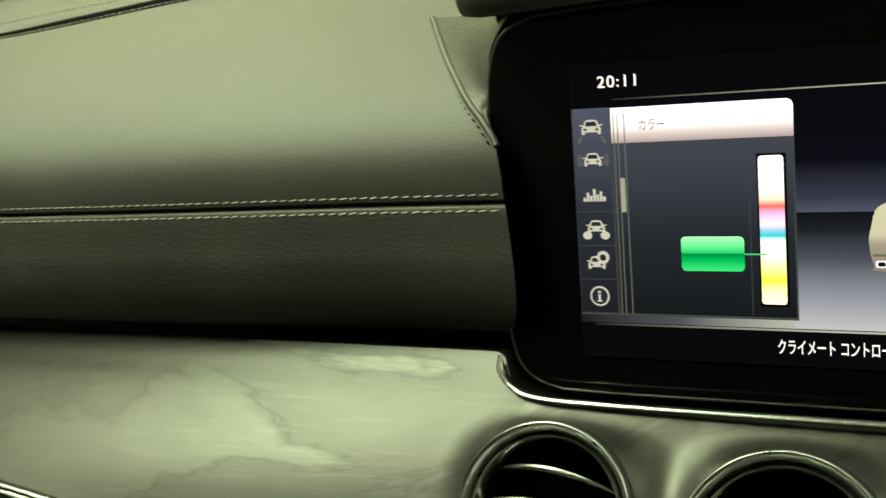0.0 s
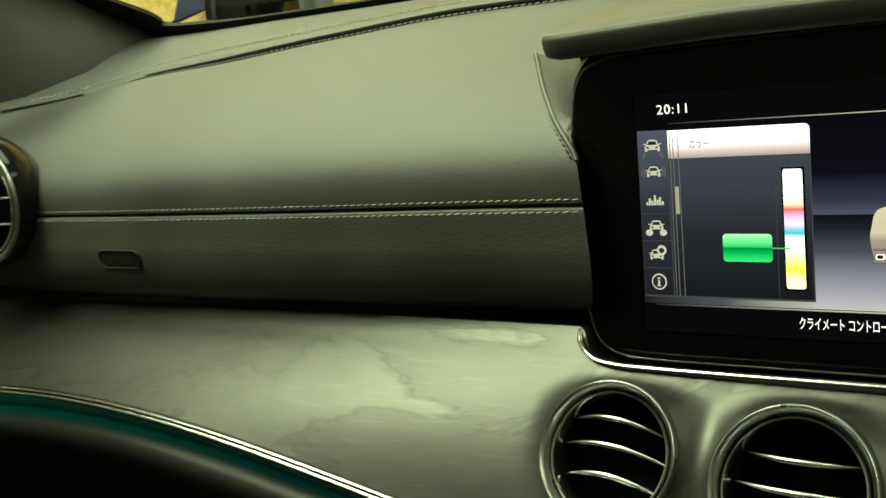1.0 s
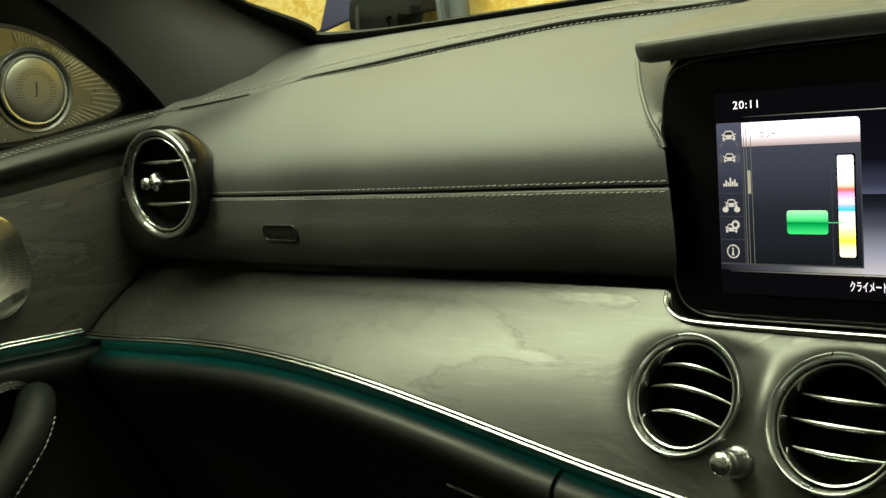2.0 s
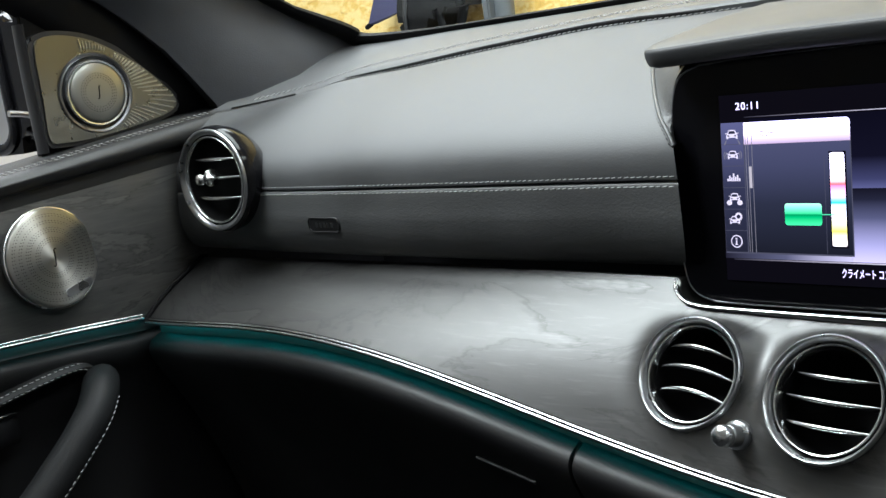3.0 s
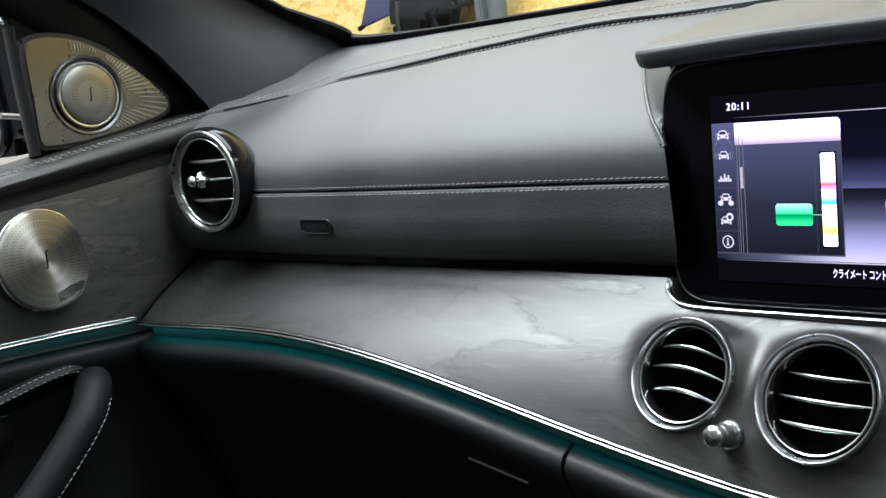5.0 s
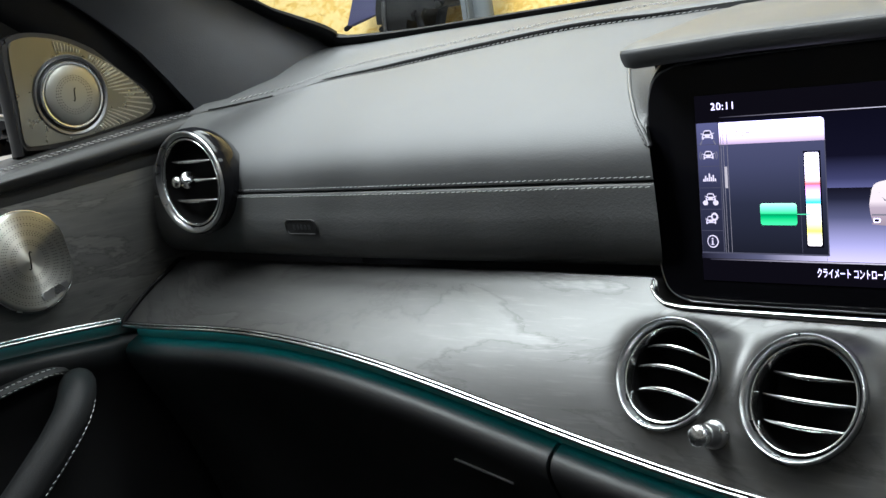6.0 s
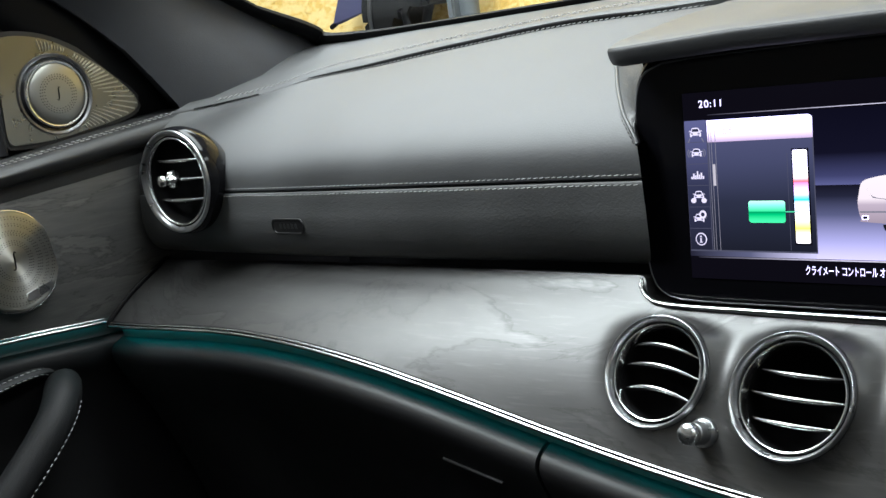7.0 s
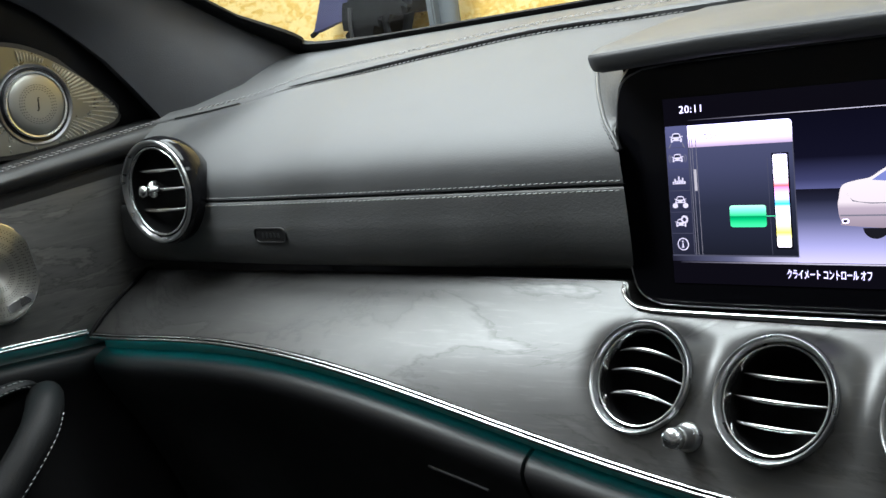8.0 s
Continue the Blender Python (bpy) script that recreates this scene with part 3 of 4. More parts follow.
# ---- air vents ----
def air_vent(at, tilt, turn, R, label, knob, housing, slat_turn=0.0, slat_lift=0.0):
    """A round turbine vent; its axis (local z) points at the cabin."""
    v = thing("air_vent", label, "air vent", "round dashboard air vents")
    v.matrix_basis = vent_pose(at, tilt, turn)
    k = R / 0.0405

    def p(name, prof, mat, label="", loop=True):
        return part(name, lathe([(r * k, h * k) for r, h in prof], loop=loop), mat, v, label, world_space=False)

    q = 0.30 if housing else 0.8

    def ring(name, prof, mat, label=""):
        return p(name, [(r, h * q) for r, h in prof], mat, label)

    ring("outer_ring", [(0.0405, -0.008), (0.0405, -0.001), (0.0401, 0.0004), (0.0394, 0.0008), (0.0386, 0.0002), (0.0374, -0.0026), (0.0364, -0.0062), (0.0360, -0.0085), (0.0360, -0.012), (0.039, -0.012)], M_SATIN, "satin silver outer ring")
    ring("ring_gap", [(0.0361, -0.0085), (0.0361, -0.016), (0.0343, -0.016), (0.0343, -0.0090)], M_BLACK)
    ring("inner_ring", [(0.0350, -0.009), (0.0349, -0.0056), (0.0345, -0.0044), (0.0337, -0.0048), (0.0331, -0.0070), (0.0329, -0.014), (0.0350, -0.014)], M_CHROME, "bright chrome inner ring")
    if housing:
        bowl = [(0.0331, -0.0035), (0.0322, -0.0100), (0.0270, -0.0142), (0.0100, -0.0160), (0.0, -0.0160), (0.0, -0.0168), (0.0300, -0.0168), (0.0345, -0.0080)]
    else:
        bowl = [(0.0330, -0.011), (0.0318, -0.030), (0.024, -0.045), (0.010, -0.052), (0.0, -0.053), (0.0, -0.056), (0.0300, -0.056), (0.0345, -0.012)]
    p("bowl", bowl, M_BLACK, "black bowl behind the slats", loop=False)
    z0, z1, deep = (-0.0085, 0.0050, 0.004) if housing else (-0.0135, 0.0060, 0.010)
    if housing:
        p("housing", [(w.x, w.y) for w in spline([(0.0398, -0.0030, 0), (0.0410, -0.0018, 0), (0.0417, -0.0032, 0), (0.0424, -0.0062, 0), (0.0426, -0.0095, 0), (0.0422, -0.0135, 0), (0.0400, -0.0210, 0), (0.034, -0.031, 0)], 4)] + [(0.031, -0.031), (0.036, -0.008)], M_HOUSING, "gloss black housing")
    else:
        p("collar", [(0.0403, -0.0030), (0.0409, -0.0034), (0.0412, -0.0044), (0.0412, -0.012), (0.0412, -0.020), (0.0412, -0.028), (0.0375, -0.034), (0.0375, -0.006)], M_WOOD, "dark wood collar")
    rs = 0.0325 * k
    for off in (0.0160, 0.0012, -0.0150):
        off = off * k
        half = math.sqrt(rs * rs - off * off) * 0.98
        rows, edge = [], []
        for i in range(17):
            u = -1 + 2 * i / 16
            x = u * half
            z = (z0 + z1 * (1 - u * u)) * k
            y = off + slat_lift * (1 - u * u) * k + slat_turn * x
            th = 0.0007 * k
            rows.append([Vector((x, y + th, z)), Vector((x, y - th, z)), Vector((x, y - th, z - deep * k)), Vector((x, y + th, z - deep * k))])
            edge.append(Vector((x, y, z + 0.0003 * k)))
        s = part("slat", loft(rows), M_BLACK, v, world_space=False)
        part("chrome_edge", sweep(edge, 0.0012 * k, 0.0015 * k, up=(0, 1, 0), sides=8, taper=lambda f: 0.25 + 0.75 * math.sin(math.pi * min(max(f, 0), 1)) ** 0.8), M_CHROME, s, "chrome slat edge", world_space=False)
    if knob:
        kn = p("knob", [(0.0, 0.0140), (0.0026, 0.0136), (0.0042, 0.0120), (0.0045, 0.0100), (0.0036, 0.0080), (0.0028, 0.0062), (0.0028, -0.008), (0.0, -0.008)], M_CHROME, "polished chrome knob", loop=False)
        rows = []
        for h, w in ((-0.0070, 0.55), (-0.0050, 0.85), (-0.0020, 1.0), (0.0015, 1.0), (0.0040, 0.86), (0.0054, 0.6)):
            rows.append([Vector(((0.0056 + 0.0013 * math.cos(4 * t)) * w * k * math.cos(t), (0.0056 + 0.0013 * math.cos(4 * t)) * w * k * math.sin(t) + 0.0022 * k, h * k)) for t in (2 * math.pi * j / 32 for j in range(32))])
        part("lobed_grip", loft(rows), M_CHROME, kn, "four-lobed polished grip", world_space=False)
        kn.data.transform(Matrix.Translation((0, 0.0022 * k, 0)))
    return v


for spec, lab, st, sl in zip(VENTS, ("round silver-ringed air vent with slats, set in dark wood", "round silver-ringed air vent beside the push knob", "round silver-ringed air vent in dark wood trim"), (-0.10, -0.03, 0.0), (0.0040, -0.0022, 0.0)):
    air_vent(*spec, lab, False, False, st, sl)
air_vent((-0.537, -0.0505, 0.9885), 2, 5, 0.0492, "round air vent with chrome knob in gloss black housing", True, True)

# push knob between the vents
pk = thing("push_knob", "small silver push knob on dark wood trim", "knob")
pk.matrix_basis = Matrix.Translation((0.0262, -0.0742, 0.8230)) @ pose(0, 0, 0, 72, 0, 0)
for nm, pr, mt, lb in (("flange", [(0, 0.003), (0.0080, 0.003), (0.0092, 0.0018), (0.0095, 0), (0.0095, -0.006), (0, -0.006)], M_SATIN, "satin flange"),
                       ("stem", [(0, 0.012), (0.0066, 0.012), (0.0070, 0.010), (0.0072, 0.003), (0, 0.003)], M_SATIN, "satin stem"),
                       ("cap", [(0, 0.0225), (0.0040, 0.0222), (0.0062, 0.0208), (0.0070, 0.0185), (0.0070, 0.0145), (0.0060, 0.0128), (0.0055, 0.012), (0, 0.012)], M_CHROME, "polished cap")):
    part(nm, lathe(pr, steps=40, loop=False), mt, pk, lb, world_space=False)

# ---- centre screen ----
SCREEN = Matrix.Translation((0, 0, 1.0)) @ pose(0, 0, 0, 90 - 6, 0, 0)
scr = thing("centre_screen", "wide black glass car display showing a colour menu", "display")
scr.matrix_basis = SCREEN
UR = 0.372


def outline(grow):
    top, bot, left = 0.0475 + grow, -0.1118 - grow, -0.0462 - grow
    pts = spline([(-0.02, bot + 0.0005, 0), (-0.033, bot + 0.005, 0), (-0.0405 - grow, bot + 0.0165, 0), (left + 0.0015, -0.065, 0), (left - 0.0003, -0.025, 0), (left + 0.0003, 0.012, 0), (left + 0.0028, 0.0300, 0), (left + 0.009, 0.0405 + grow, 0), (-0.024, 0.0460 + grow, 0)], 5)
    o = [(p.x, p.y) for p in pts]
    return o + [(0.0, top), (0.1, top + 0.0015), (UR, top + 0.0015)] + [(UR, bot), (0.1, bot), (0.0, bot)]


def sp(name, bm, mat, parent=scr, label="", smooth=False):
    return part(name, bm, mat, parent, label, smooth=smooth, world_space=False)


sp("housing", slab(outline(0.0012), -0.016, -0.0018), M_DARK, label="dark housing behind the glass")
sp("rim", sweep([Vector((x, y, -0.0012)) for x, y in outline(0.0006)], 0.0008, 0.0008, up=(0, 0, 1), sides=8, closed=True), M_RIM, label="thin grey rim", smooth=True)
sp("glass", slab(outline(0.0), -0.004, -0.0004, None, 0.0004), M_SCREENGLASS, label="black glass")


def quad_uv(outl, h):
    """A flat lit shape with UVs over its bounds."""
    bm = bmesh.new()
    f = bm.faces.new([bm.verts.new((x, y, h)) for x, y in outl])
    uv = bm.loops.layers.uv.new("UVMap")
    xs, ys = [p[0] for p in outl], [p[1] for p in outl]
    for l in f.loops:
        l[uv].uv = ((l.vert.co.x - min(xs)) / (max(xs) - min(xs)), (l.vert.co.y - min(ys)) / (max(ys) - min(ys)))
    if f.normal.z < 0:
        bm.normal_update()
    return bm


def lit(name, outl, layer, mat, parent=scr, label=""):
    return sp(name, quad_uv(outl, 0.0002 * layer), mat, parent, label)


def rect(a, b, c, d):
    return [(a, c), (b, c), (b, d), (a, d)]


AU0, AU1, AV0, AV1 = -0.0092, 0.318, -0.0965, 0.0255
S_BACK = glow("screen_black", (0.010, 0.009, 0.018), 0.4)
S_SKY = glow_ramp("screen_backdrop", [(0.0, (0.11, 0.12, 0.30)), (0.12, (0.05, 0.055, 0.15)), (0.42, (0.006, 0.006, 0.018)), (1.0, (0.004, 0.004, 0.012))], 1.0)
S_FLOOR = glow_ramp("screen_floor", [(0.0, (0.78, 0.74, 1.25)), (0.25, (0.45, 0.45, 0.86)), (0.6, (0.10, 0.11, 0.23)), (0.85, (0.018, 0.02, 0.045)), (1.0, (0.008, 0.008, 0.018))], 1.0)
S_HEAD = glow_ramp("menu_header", [(0.0, (0.30, 0.23, 0.36)), (0.25, (0.55, 0.46, 0.72)), (0.5, (0.92, 0.84, 1.35)), (1.0, (1.0, 0.95, 1.6))], 2.1)
S_PANEL = glow_ramp("menu_panel", [(0.0, (0.012, 0.014, 0.026)), (0.45, (0.026, 0.031, 0.062)), (0.8, (0.060, 0.068, 0.145)), (1.0, (0.075, 0.083, 0.175))], 1.0)
S_COL = glow_ramp("icon_column", [(0.0, (0.018, 0.02, 0.04)), (0.5, (0.035, 0.04, 0.09)), (1.0, (0.12, 0.13, 0.30))], 1.0)
S_WHITE = glow("screen_white", (1.0, 0.94, 1.5), 2.0)
S_GREY = glow("screen_grey", (0.30, 0.30, 0.40), 0.7)
S_LINE = glow("screen_line", (0.75, 0.72, 0.85), 0.75)
S_RULE = glow_ramp("screen_rule", [(0.0, (0.03, 0.03, 0.05)), (0.10, (0.20, 0.19, 0.26)), (0.30, (0.75, 0.72, 0.95)), (1.0, (0.9, 0.86, 1.1))], 0.9, 0)
S_DIM = glow("screen_dim", (0.10, 0.105, 0.17), 0.8)
S_GREEN = glow_ramp("green_box", [(0.0, (0.05, 0.75, 0.33)), (0.35, (0.0, 0.42, 0.15)), (0.49, (0.0, 0.22, 0.08)), (0.52, (0.02, 0.55, 0.24)), (0.8, (0.20, 0.95, 0.60)), (1.0, (0.45, 1.0, 0.78))], 1.6)
S_GREENLINE = glow("green_line", (0.1, 0.9, 0.5), 1.0)
S_BAR = glow_ramp("colour_bar", [(0.0, (1.0, 0.97, 1.1)), (0.08, (1.0, 0.95, 0.85)), (0.16, (0.92, 0.88, 0.12)), (0.24, (0.95, 0.95, 0.55)), (0.32, (0.98, 1.0, 1.2)), (0.43, (0.9, 1.0, 1.4)), (0.465, (0.0, 0.50, 0.85)), (0.50, (0.25, 0.50, 1.1)), (0.55, (0.98, 0.70, 1.4)), (0.61, (0.98, 0.42, 1.2)), (0.665, (0.85, 0.12, 0.14)), (0.71, (1.0, 0.70, 0.85)), (0.78, (1.0, 0.95, 1.4)), (1.0, (1.0, 0.97, 1.5))], 1.95)
S_CAR = glow_ramp("car_paint_image", [(0.0, (0.35, 0.28, 0.36)), (0.3, (0.55, 0.46, 0.58)), (0.38, (0.95, 0.85, 0.95)), (1.0, (1.0, 0.97, 1.0))], 1.0)
S_CARDARK = glow("car_dark_image", (0.02, 0.02, 0.03), 0.6)
S_CARGLASS = glow("car_window_image", (0.25, 0.30, 0.75), 0.9)

lit("active_area", rect(AU0, AU1, AV0, AV1), 1, S_BACK)
lit("backdrop_sky", rect(0.012, AU1, -0.0362, 0.0095), 2, S_SKY)
lit("backdrop_floor", rect(0.0785, AU1, -0.0815, -0.0362), 2, S_FLOOR)
lit("lower_glow", rect(AU0, 0.0785, -0.0815, -0.0775), 3, glow_ramp("lower_glow", [(0.0, (0.02, 0.02, 0.04)), (0.5, (0.13, 0.14, 0.26)), (1.0, (0.80, 0.78, 1.15))], 0.85, 0))
lit("top_rule", rect(0.0089, AU1, 0.0104, 0.0109), 3, S_RULE)
lit("bottom_rule", rect(-0.003, AU1, -0.0826, -0.0818), 3, S_RULE)
lit("menu_shadow", rect(-0.0085, 0.0803, -0.0782, 0.0060), 4, S_DIM)
lit("icon_column", rect(-0.0082, 0.0077, -0.0772, 0.0076), 5, S_COL)
for v in (0.0076 - 0.01413 * i for i in range(1, 6)):
    lit("column_rule", rect(-0.0082, 0.0077, v - 0.00018, v + 0.00018), 6, S_DIM)
menu = lit("menu_panel", rect(0.0084, 0.0797, -0.0772, -0.0070), 5, S_PANEL)
lit("menu_header", rounded(0.0084, 0.0802, -0.0070, 0.0072, [0, 0, 0.0026, 0.0]), 6, S_HEAD)
for u in (0.0093, 0.0110, 0.0138):
    lit("rail", rect(u, u + 0.00045, -0.0772, 0.0045), 7, S_GREY)
lit("scroll_thumb", rect(0.0114, 0.0134, -0.0351, -0.0212), 8, S_LINE)
lit("menu_divider", rect(0.0628, 0.0631, -0.0765, -0.0160), 6, S_DIM)
lit("bar_back", rect(0.0660, 0.0772, -0.0730, -0.0132), 7, S_BACK)
lit("colour_bar", rounded(0.0667, 0.0762, -0.0719, -0.0140, 0.0012, 3), 8, S_BAR)
lit("colour_box", rounded(0.0354, 0.0604, -0.0591, -0.0452, 0.0018, 4), 8, S_GREEN)
lit("pointer", rect(0.0604, 0.0690, -0.0525, -0.0519), 9, S_GREENLINE)


def text(word, u, v, size, mat, name, stretch=1.0, bold=0.0, apart=1.0):
    c = bpy.data.curves.new(name, "FONT")
    c.body, c.size, c.offset, c.space_character = word, size, bold, apart
    c.align_x, c.align_y = "CENTER", "CENTER"
    tmp = bpy.data.objects.new(name, c)
    scene.collection.objects.link(tmp)
    bpy.context.view_layer.update()
    me = bpy.data.meshes.new_from_object(tmp.evaluated_get(bpy.context.evaluated_depsgraph_get()))
    bpy.data.objects.remove(tmp)
    xs = [p.co.x for p in me.vertices]
    ys = [p.co.y for p in me.vertices]
    cx, cy = (min(xs) + max(xs)) / 2, (min(ys) + max(ys)) / 2
    me.transform(Matrix.Translation((u, v, 0.002)) @ Matrix.Diagonal((stretch, 1, 1, 1)) @ Matrix.Translation((-cx, -cy, 0)))
    me.materials.append(mat)
    ob = new(name, me)
    ob.parent = scr
    return ob, (max(xs) - min(xs)) * stretch


text("20:11", 0.0119, 0.0179, 0.0066, S_WHITE, "clock_text", 1.08, 0.00002, 1.14)
text("カラー", 0.0255, 0.0000, 0.0052, glow("screen_dark_text", (0.12, 0.10, 0.14), 0.8), "header_text", 0.72)
text("クライメート コントロール オフ", 0.0988, -0.0884, 0.0066, S_WHITE, "climate_text", 0.56, 0.00004)


def icon(kind, v):
    """White line icons of the menu column."""
    shapes = []
    w = (0.0062, 0.0058, 0.0049, 0.0062, 0.0058, 0.0046)[kind]
    car = [(-0.66, -0.42), (-0.68, -0.05), (-0.56, 0.10), (-0.80, 0.16), (-0.78, 0.24), (-0.54, 0.20), (-0.40, 0.50), (-0.2, 0.55), (0.2, 0.55), (0.40, 0.50), (0.54, 0.20), (0.78, 0.24), (0.80, 0.16), (0.56, 0.10), (0.68, -0.05), (0.66, -0.42), (0.46, -0.42), (0.44, -0.28), (-0.44, -0.28), (-0.46, -0.42)]

    def hull(s=1.0, dx=0.0, dy=0.0):
        shapes.append(([(x * w * s + dx, y * w * s + dy) for x, y in car], S_ICON, 7))
        shapes.append(([(x * w * s + dx, y * w * s + dy) for x, y in ((-0.42, 0.13), (0.42, 0.13), (0.32, 0.42), (-0.32, 0.42))], S_COL2, 8))
        for q in (-1, 1):
            shapes.append(([(q * x * w * s + dx, y * w * s + dy) for x, y in ((0.26, -0.16), (0.5, -0.16), (0.5, 0.02), (0.32, -0.04))], S_COL2, 8))
    if kind == 0:
        hull()
        for q in (-1, 1):
            shapes.append(([(q * x * w, y * w) for x, y in ((0.62, -0.55), (0.74, -0.55), (1.0, -1.0), (0.85, -1.0))], S_GREY, 7))
    elif kind == 1:
        hull(0.95)
        for q in (-1, 1):
            for r in (0.85, 1.08):
                a = [(q * w * r * math.cos(t), w * r * 0.75 * math.sin(t)) for t in np.linspace(-0.55, 0.55, 7)]
                b = [(q * w * (r + 0.09) * math.cos(t), w * (r + 0.09) * 0.75 * math.sin(t)) for t in np.linspace(0.55, -0.55, 7)]
                shapes.append((a + b, S_GREY, 7))
    elif kind == 2:
        for i, h in enumerate((0.35, 0.75, 0.5, 1.05, 0.6, 0.85, 0.4)):
            x = (-1.0 + i * 0.29) * w
            shapes.append(([(x, -0.6 * w), (x + 0.23 * w, -0.6 * w), (x + 0.23 * w, (-0.6 + h) * w), (x, (-0.6 + h) * w)], S_ICON, 7))
    elif kind == 3:
        hull(0.9, 0, 0.0006)
        for q in (-1, 1):
            shapes.append(([(q * w * 0.62 + w * 0.33 * math.cos(t), -w * 0.42 + w * 0.28 * math.sin(t)) for t in np.linspace(0, 2 * math.pi, 13)[:-1]], S_ICON, 9))
    elif kind == 4:
        hull(0.95, -0.0006, -0.0008)
        cx, cy = 0.0024, 0.0018
        n = 24
        gear = [(cx + w * (0.52 if i % 2 else 0.42) * math.cos(2 * math.pi * i / n), cy + w * (0.52 if i % 2 else 0.42) * math.sin(2 * math.pi * i / n)) for i in range(n)]
        shapes.append((gear, S_ICON, 9))
        shapes.append(([(cx + w * 0.24 * math.cos(t), cy + w * 0.24 * math.sin(t)) for t in np.linspace(0, 2 * math.pi, 15)[:-1]], S_COL2, 10))
    else:
        for r, mt, ly in ((0.92, S_ICON, 7), (0.76, S_COL2, 8)):
            shapes.append(([(w * r * math.cos(t), w * r * math.sin(t)) for t in np.linspace(0, 2 * math.pi, 33)[:-1]], mt, ly))
        for y0, y1, hw in ((-0.45, 0.18, 0.11), (0.28, 0.5, 0.13)):
            shapes.append((rect(-hw * w, hw * w, y0 * w, y1 * w), S_ICON, 9))
        shapes.append((rect(-0.24 * w, 0.24 * w, -0.5 * w, -0.38 * w), S_ICON, 9))
    base = None
    for o, mt, ly in shapes:
        ob = sp("menu_icon" if base is None else "icon_piece", quad_uv([(x, y + v) for x, y in o], 0.0002 * ly), mt, base or scr)
        base = base or ob


S_ICON = glow("icon_white", (0.86, 0.82, 1.1), 1.0)
S_COL2 = glow("icon_dark", (0.03, 0.033, 0.07), 1.0)
for i, v in enumerate((-0.0004, -0.0136, -0.0276, -0.0420, -0.0556, -0.0702)):
    icon(i, v)

# the car image on the display: flat, as the display shows it
car_img = lit("car_image", [(p.x, p.y) for p in spline([(0.1062, -0.0480, 0), (0.1070, -0.0420, 0), (0.1095, -0.0345, 0), (0.1180, -0.0318, 0), (0.1265, -0.0302, 0), (0.1345, -0.0255, 0), (0.1480, -0.0195, 0), (0.1700, -0.0175, 0), (0.1950, -0.0250, 0), (0.2200, -0.0340, 0), (0.2350, -0.0440, 0), (0.2350, -0.0590, 0), (0.1700, -0.0615, 0), (0.1130, -0.0588, 0), (0.1080, -0.0565, 0)], 4, True)], 4, S_CAR)
sp("car_window", quad_uv([(0.1275, -0.0318), (0.1365, -0.0262), (0.1500, -0.0212), (0.1680, -0.0195), (0.1680, -0.0310), (0.1350, -0.0325)], 0.0010), S_CARGLASS, car_img)
sp("car_wheel", quad_uv([(0.1285 + 0.0075 * math.cos(t), -0.0600 + 0.0065 * math.sin(t)) for t in np.linspace(math.pi, 2 * math.pi, 15)], 0.0010), S_CARDARK, car_img)
sp("car_bumper_line", quad_uv(rect(0.1075, 0.1700, -0.0530, -0.0521), 0.0010), S_GREY, car_img)
sp("car_exhaust", quad_uv(rounded(0.1085, 0.1128, -0.0572, -0.0545, 0.0008, 3), 0.0012), S_WHITE, car_img)
sp("car_exhaust_hole", quad_uv(rounded(0.1093, 0.1120, -0.0567, -0.0550, 0.0006, 3), 0.0014), S_CARDARK, car_img)
sp("car_lamp_line", quad_uv([(p.x, p.y) for p in spline([(0.1120, -0.0390, 0), (0.1160, -0.0435, 0), (0.1260, -0.0450, 0), (0.1400, -0.0450, 0)], 5)] + [(0.1400, -0.0456), (0.1260, -0.0457), (0.1155, -0.0442)], 0.0010), S_GREY, car_img)

# ---- passenger door ----
door_x = curve([-0.95, -0.3, -0.2, -0.08, 0.06], [-0.70, -0.682, -0.676, -0.664, -0.655])
door_c = curve([-0.95, -0.3, -0.24, -0.16, -0.084, 0.06], [0.90, 0.872, 0.8665, 0.8610, 0.8545, 0.845])
door_w = curve([-0.95, -0.3, -0.205, -0.10, -0.01, 0.06], [0.985, 0.995, 1.002, 1.010, 1.0175, 1.022])
door_b = curve([-0.95, -0.3, -0.2, -0.08, 0.06], [1.005, 1.014, 1.0215, 1.034, 1.0475])
YD = [0.055 - 1.0 * (i / 70) ** 1.3 for i in range(71)]
door = thing("passenger_door", "black car door with dark wood panel and chrome strip", "car door", at=(-0.7, -0.4, 0.5))


def xz(y, pts):
    return [Vector((x, y, z)) for x, z in pts]


def dwood(y):
    x, a, b = door_x(y), door_c(y), door_w(y)
    return [(x + 0.007 * math.sin(math.pi * i / 12) ** 0.8 + 0.006 - 0.014 * i / 12, a + (b - a) * i / 12) for i in range(13)]


def dbelt(y):
    x, w, b = door_x(y), door_w(y), door_b(y)
    c = [(x - 0.004, w - 0.001, 0), (x + 0.008, w + 0.002, 0), (x + 0.014, w + 0.010, 0), (x + 0.0125, b - 0.006, 0), (x + 0.005, b, 0), (x - 0.02, b + 0.004, 0), (x - 0.07, b + 0.004, 0)]
    return [(p.x, p.y) for p in spline(c, 4)]


def dlow(y):
    x, c = door_x(y), door_c(y)
    k = [(x - 0.008, c - 0.018, 0), (x + 0.002, c - 0.020, 0), (x + 0.009, c - 0.027, 0), (x + 0.007, c - 0.042, 0), (x - 0.008, c - 0.065, 0), (x - 0.02, c - 0.12, 0), (x - 0.015, c - 0.25, 0), (x - 0.01, c - 0.50, 0)]
    return [(p.x, p.y) for p in spline(k, 4)]


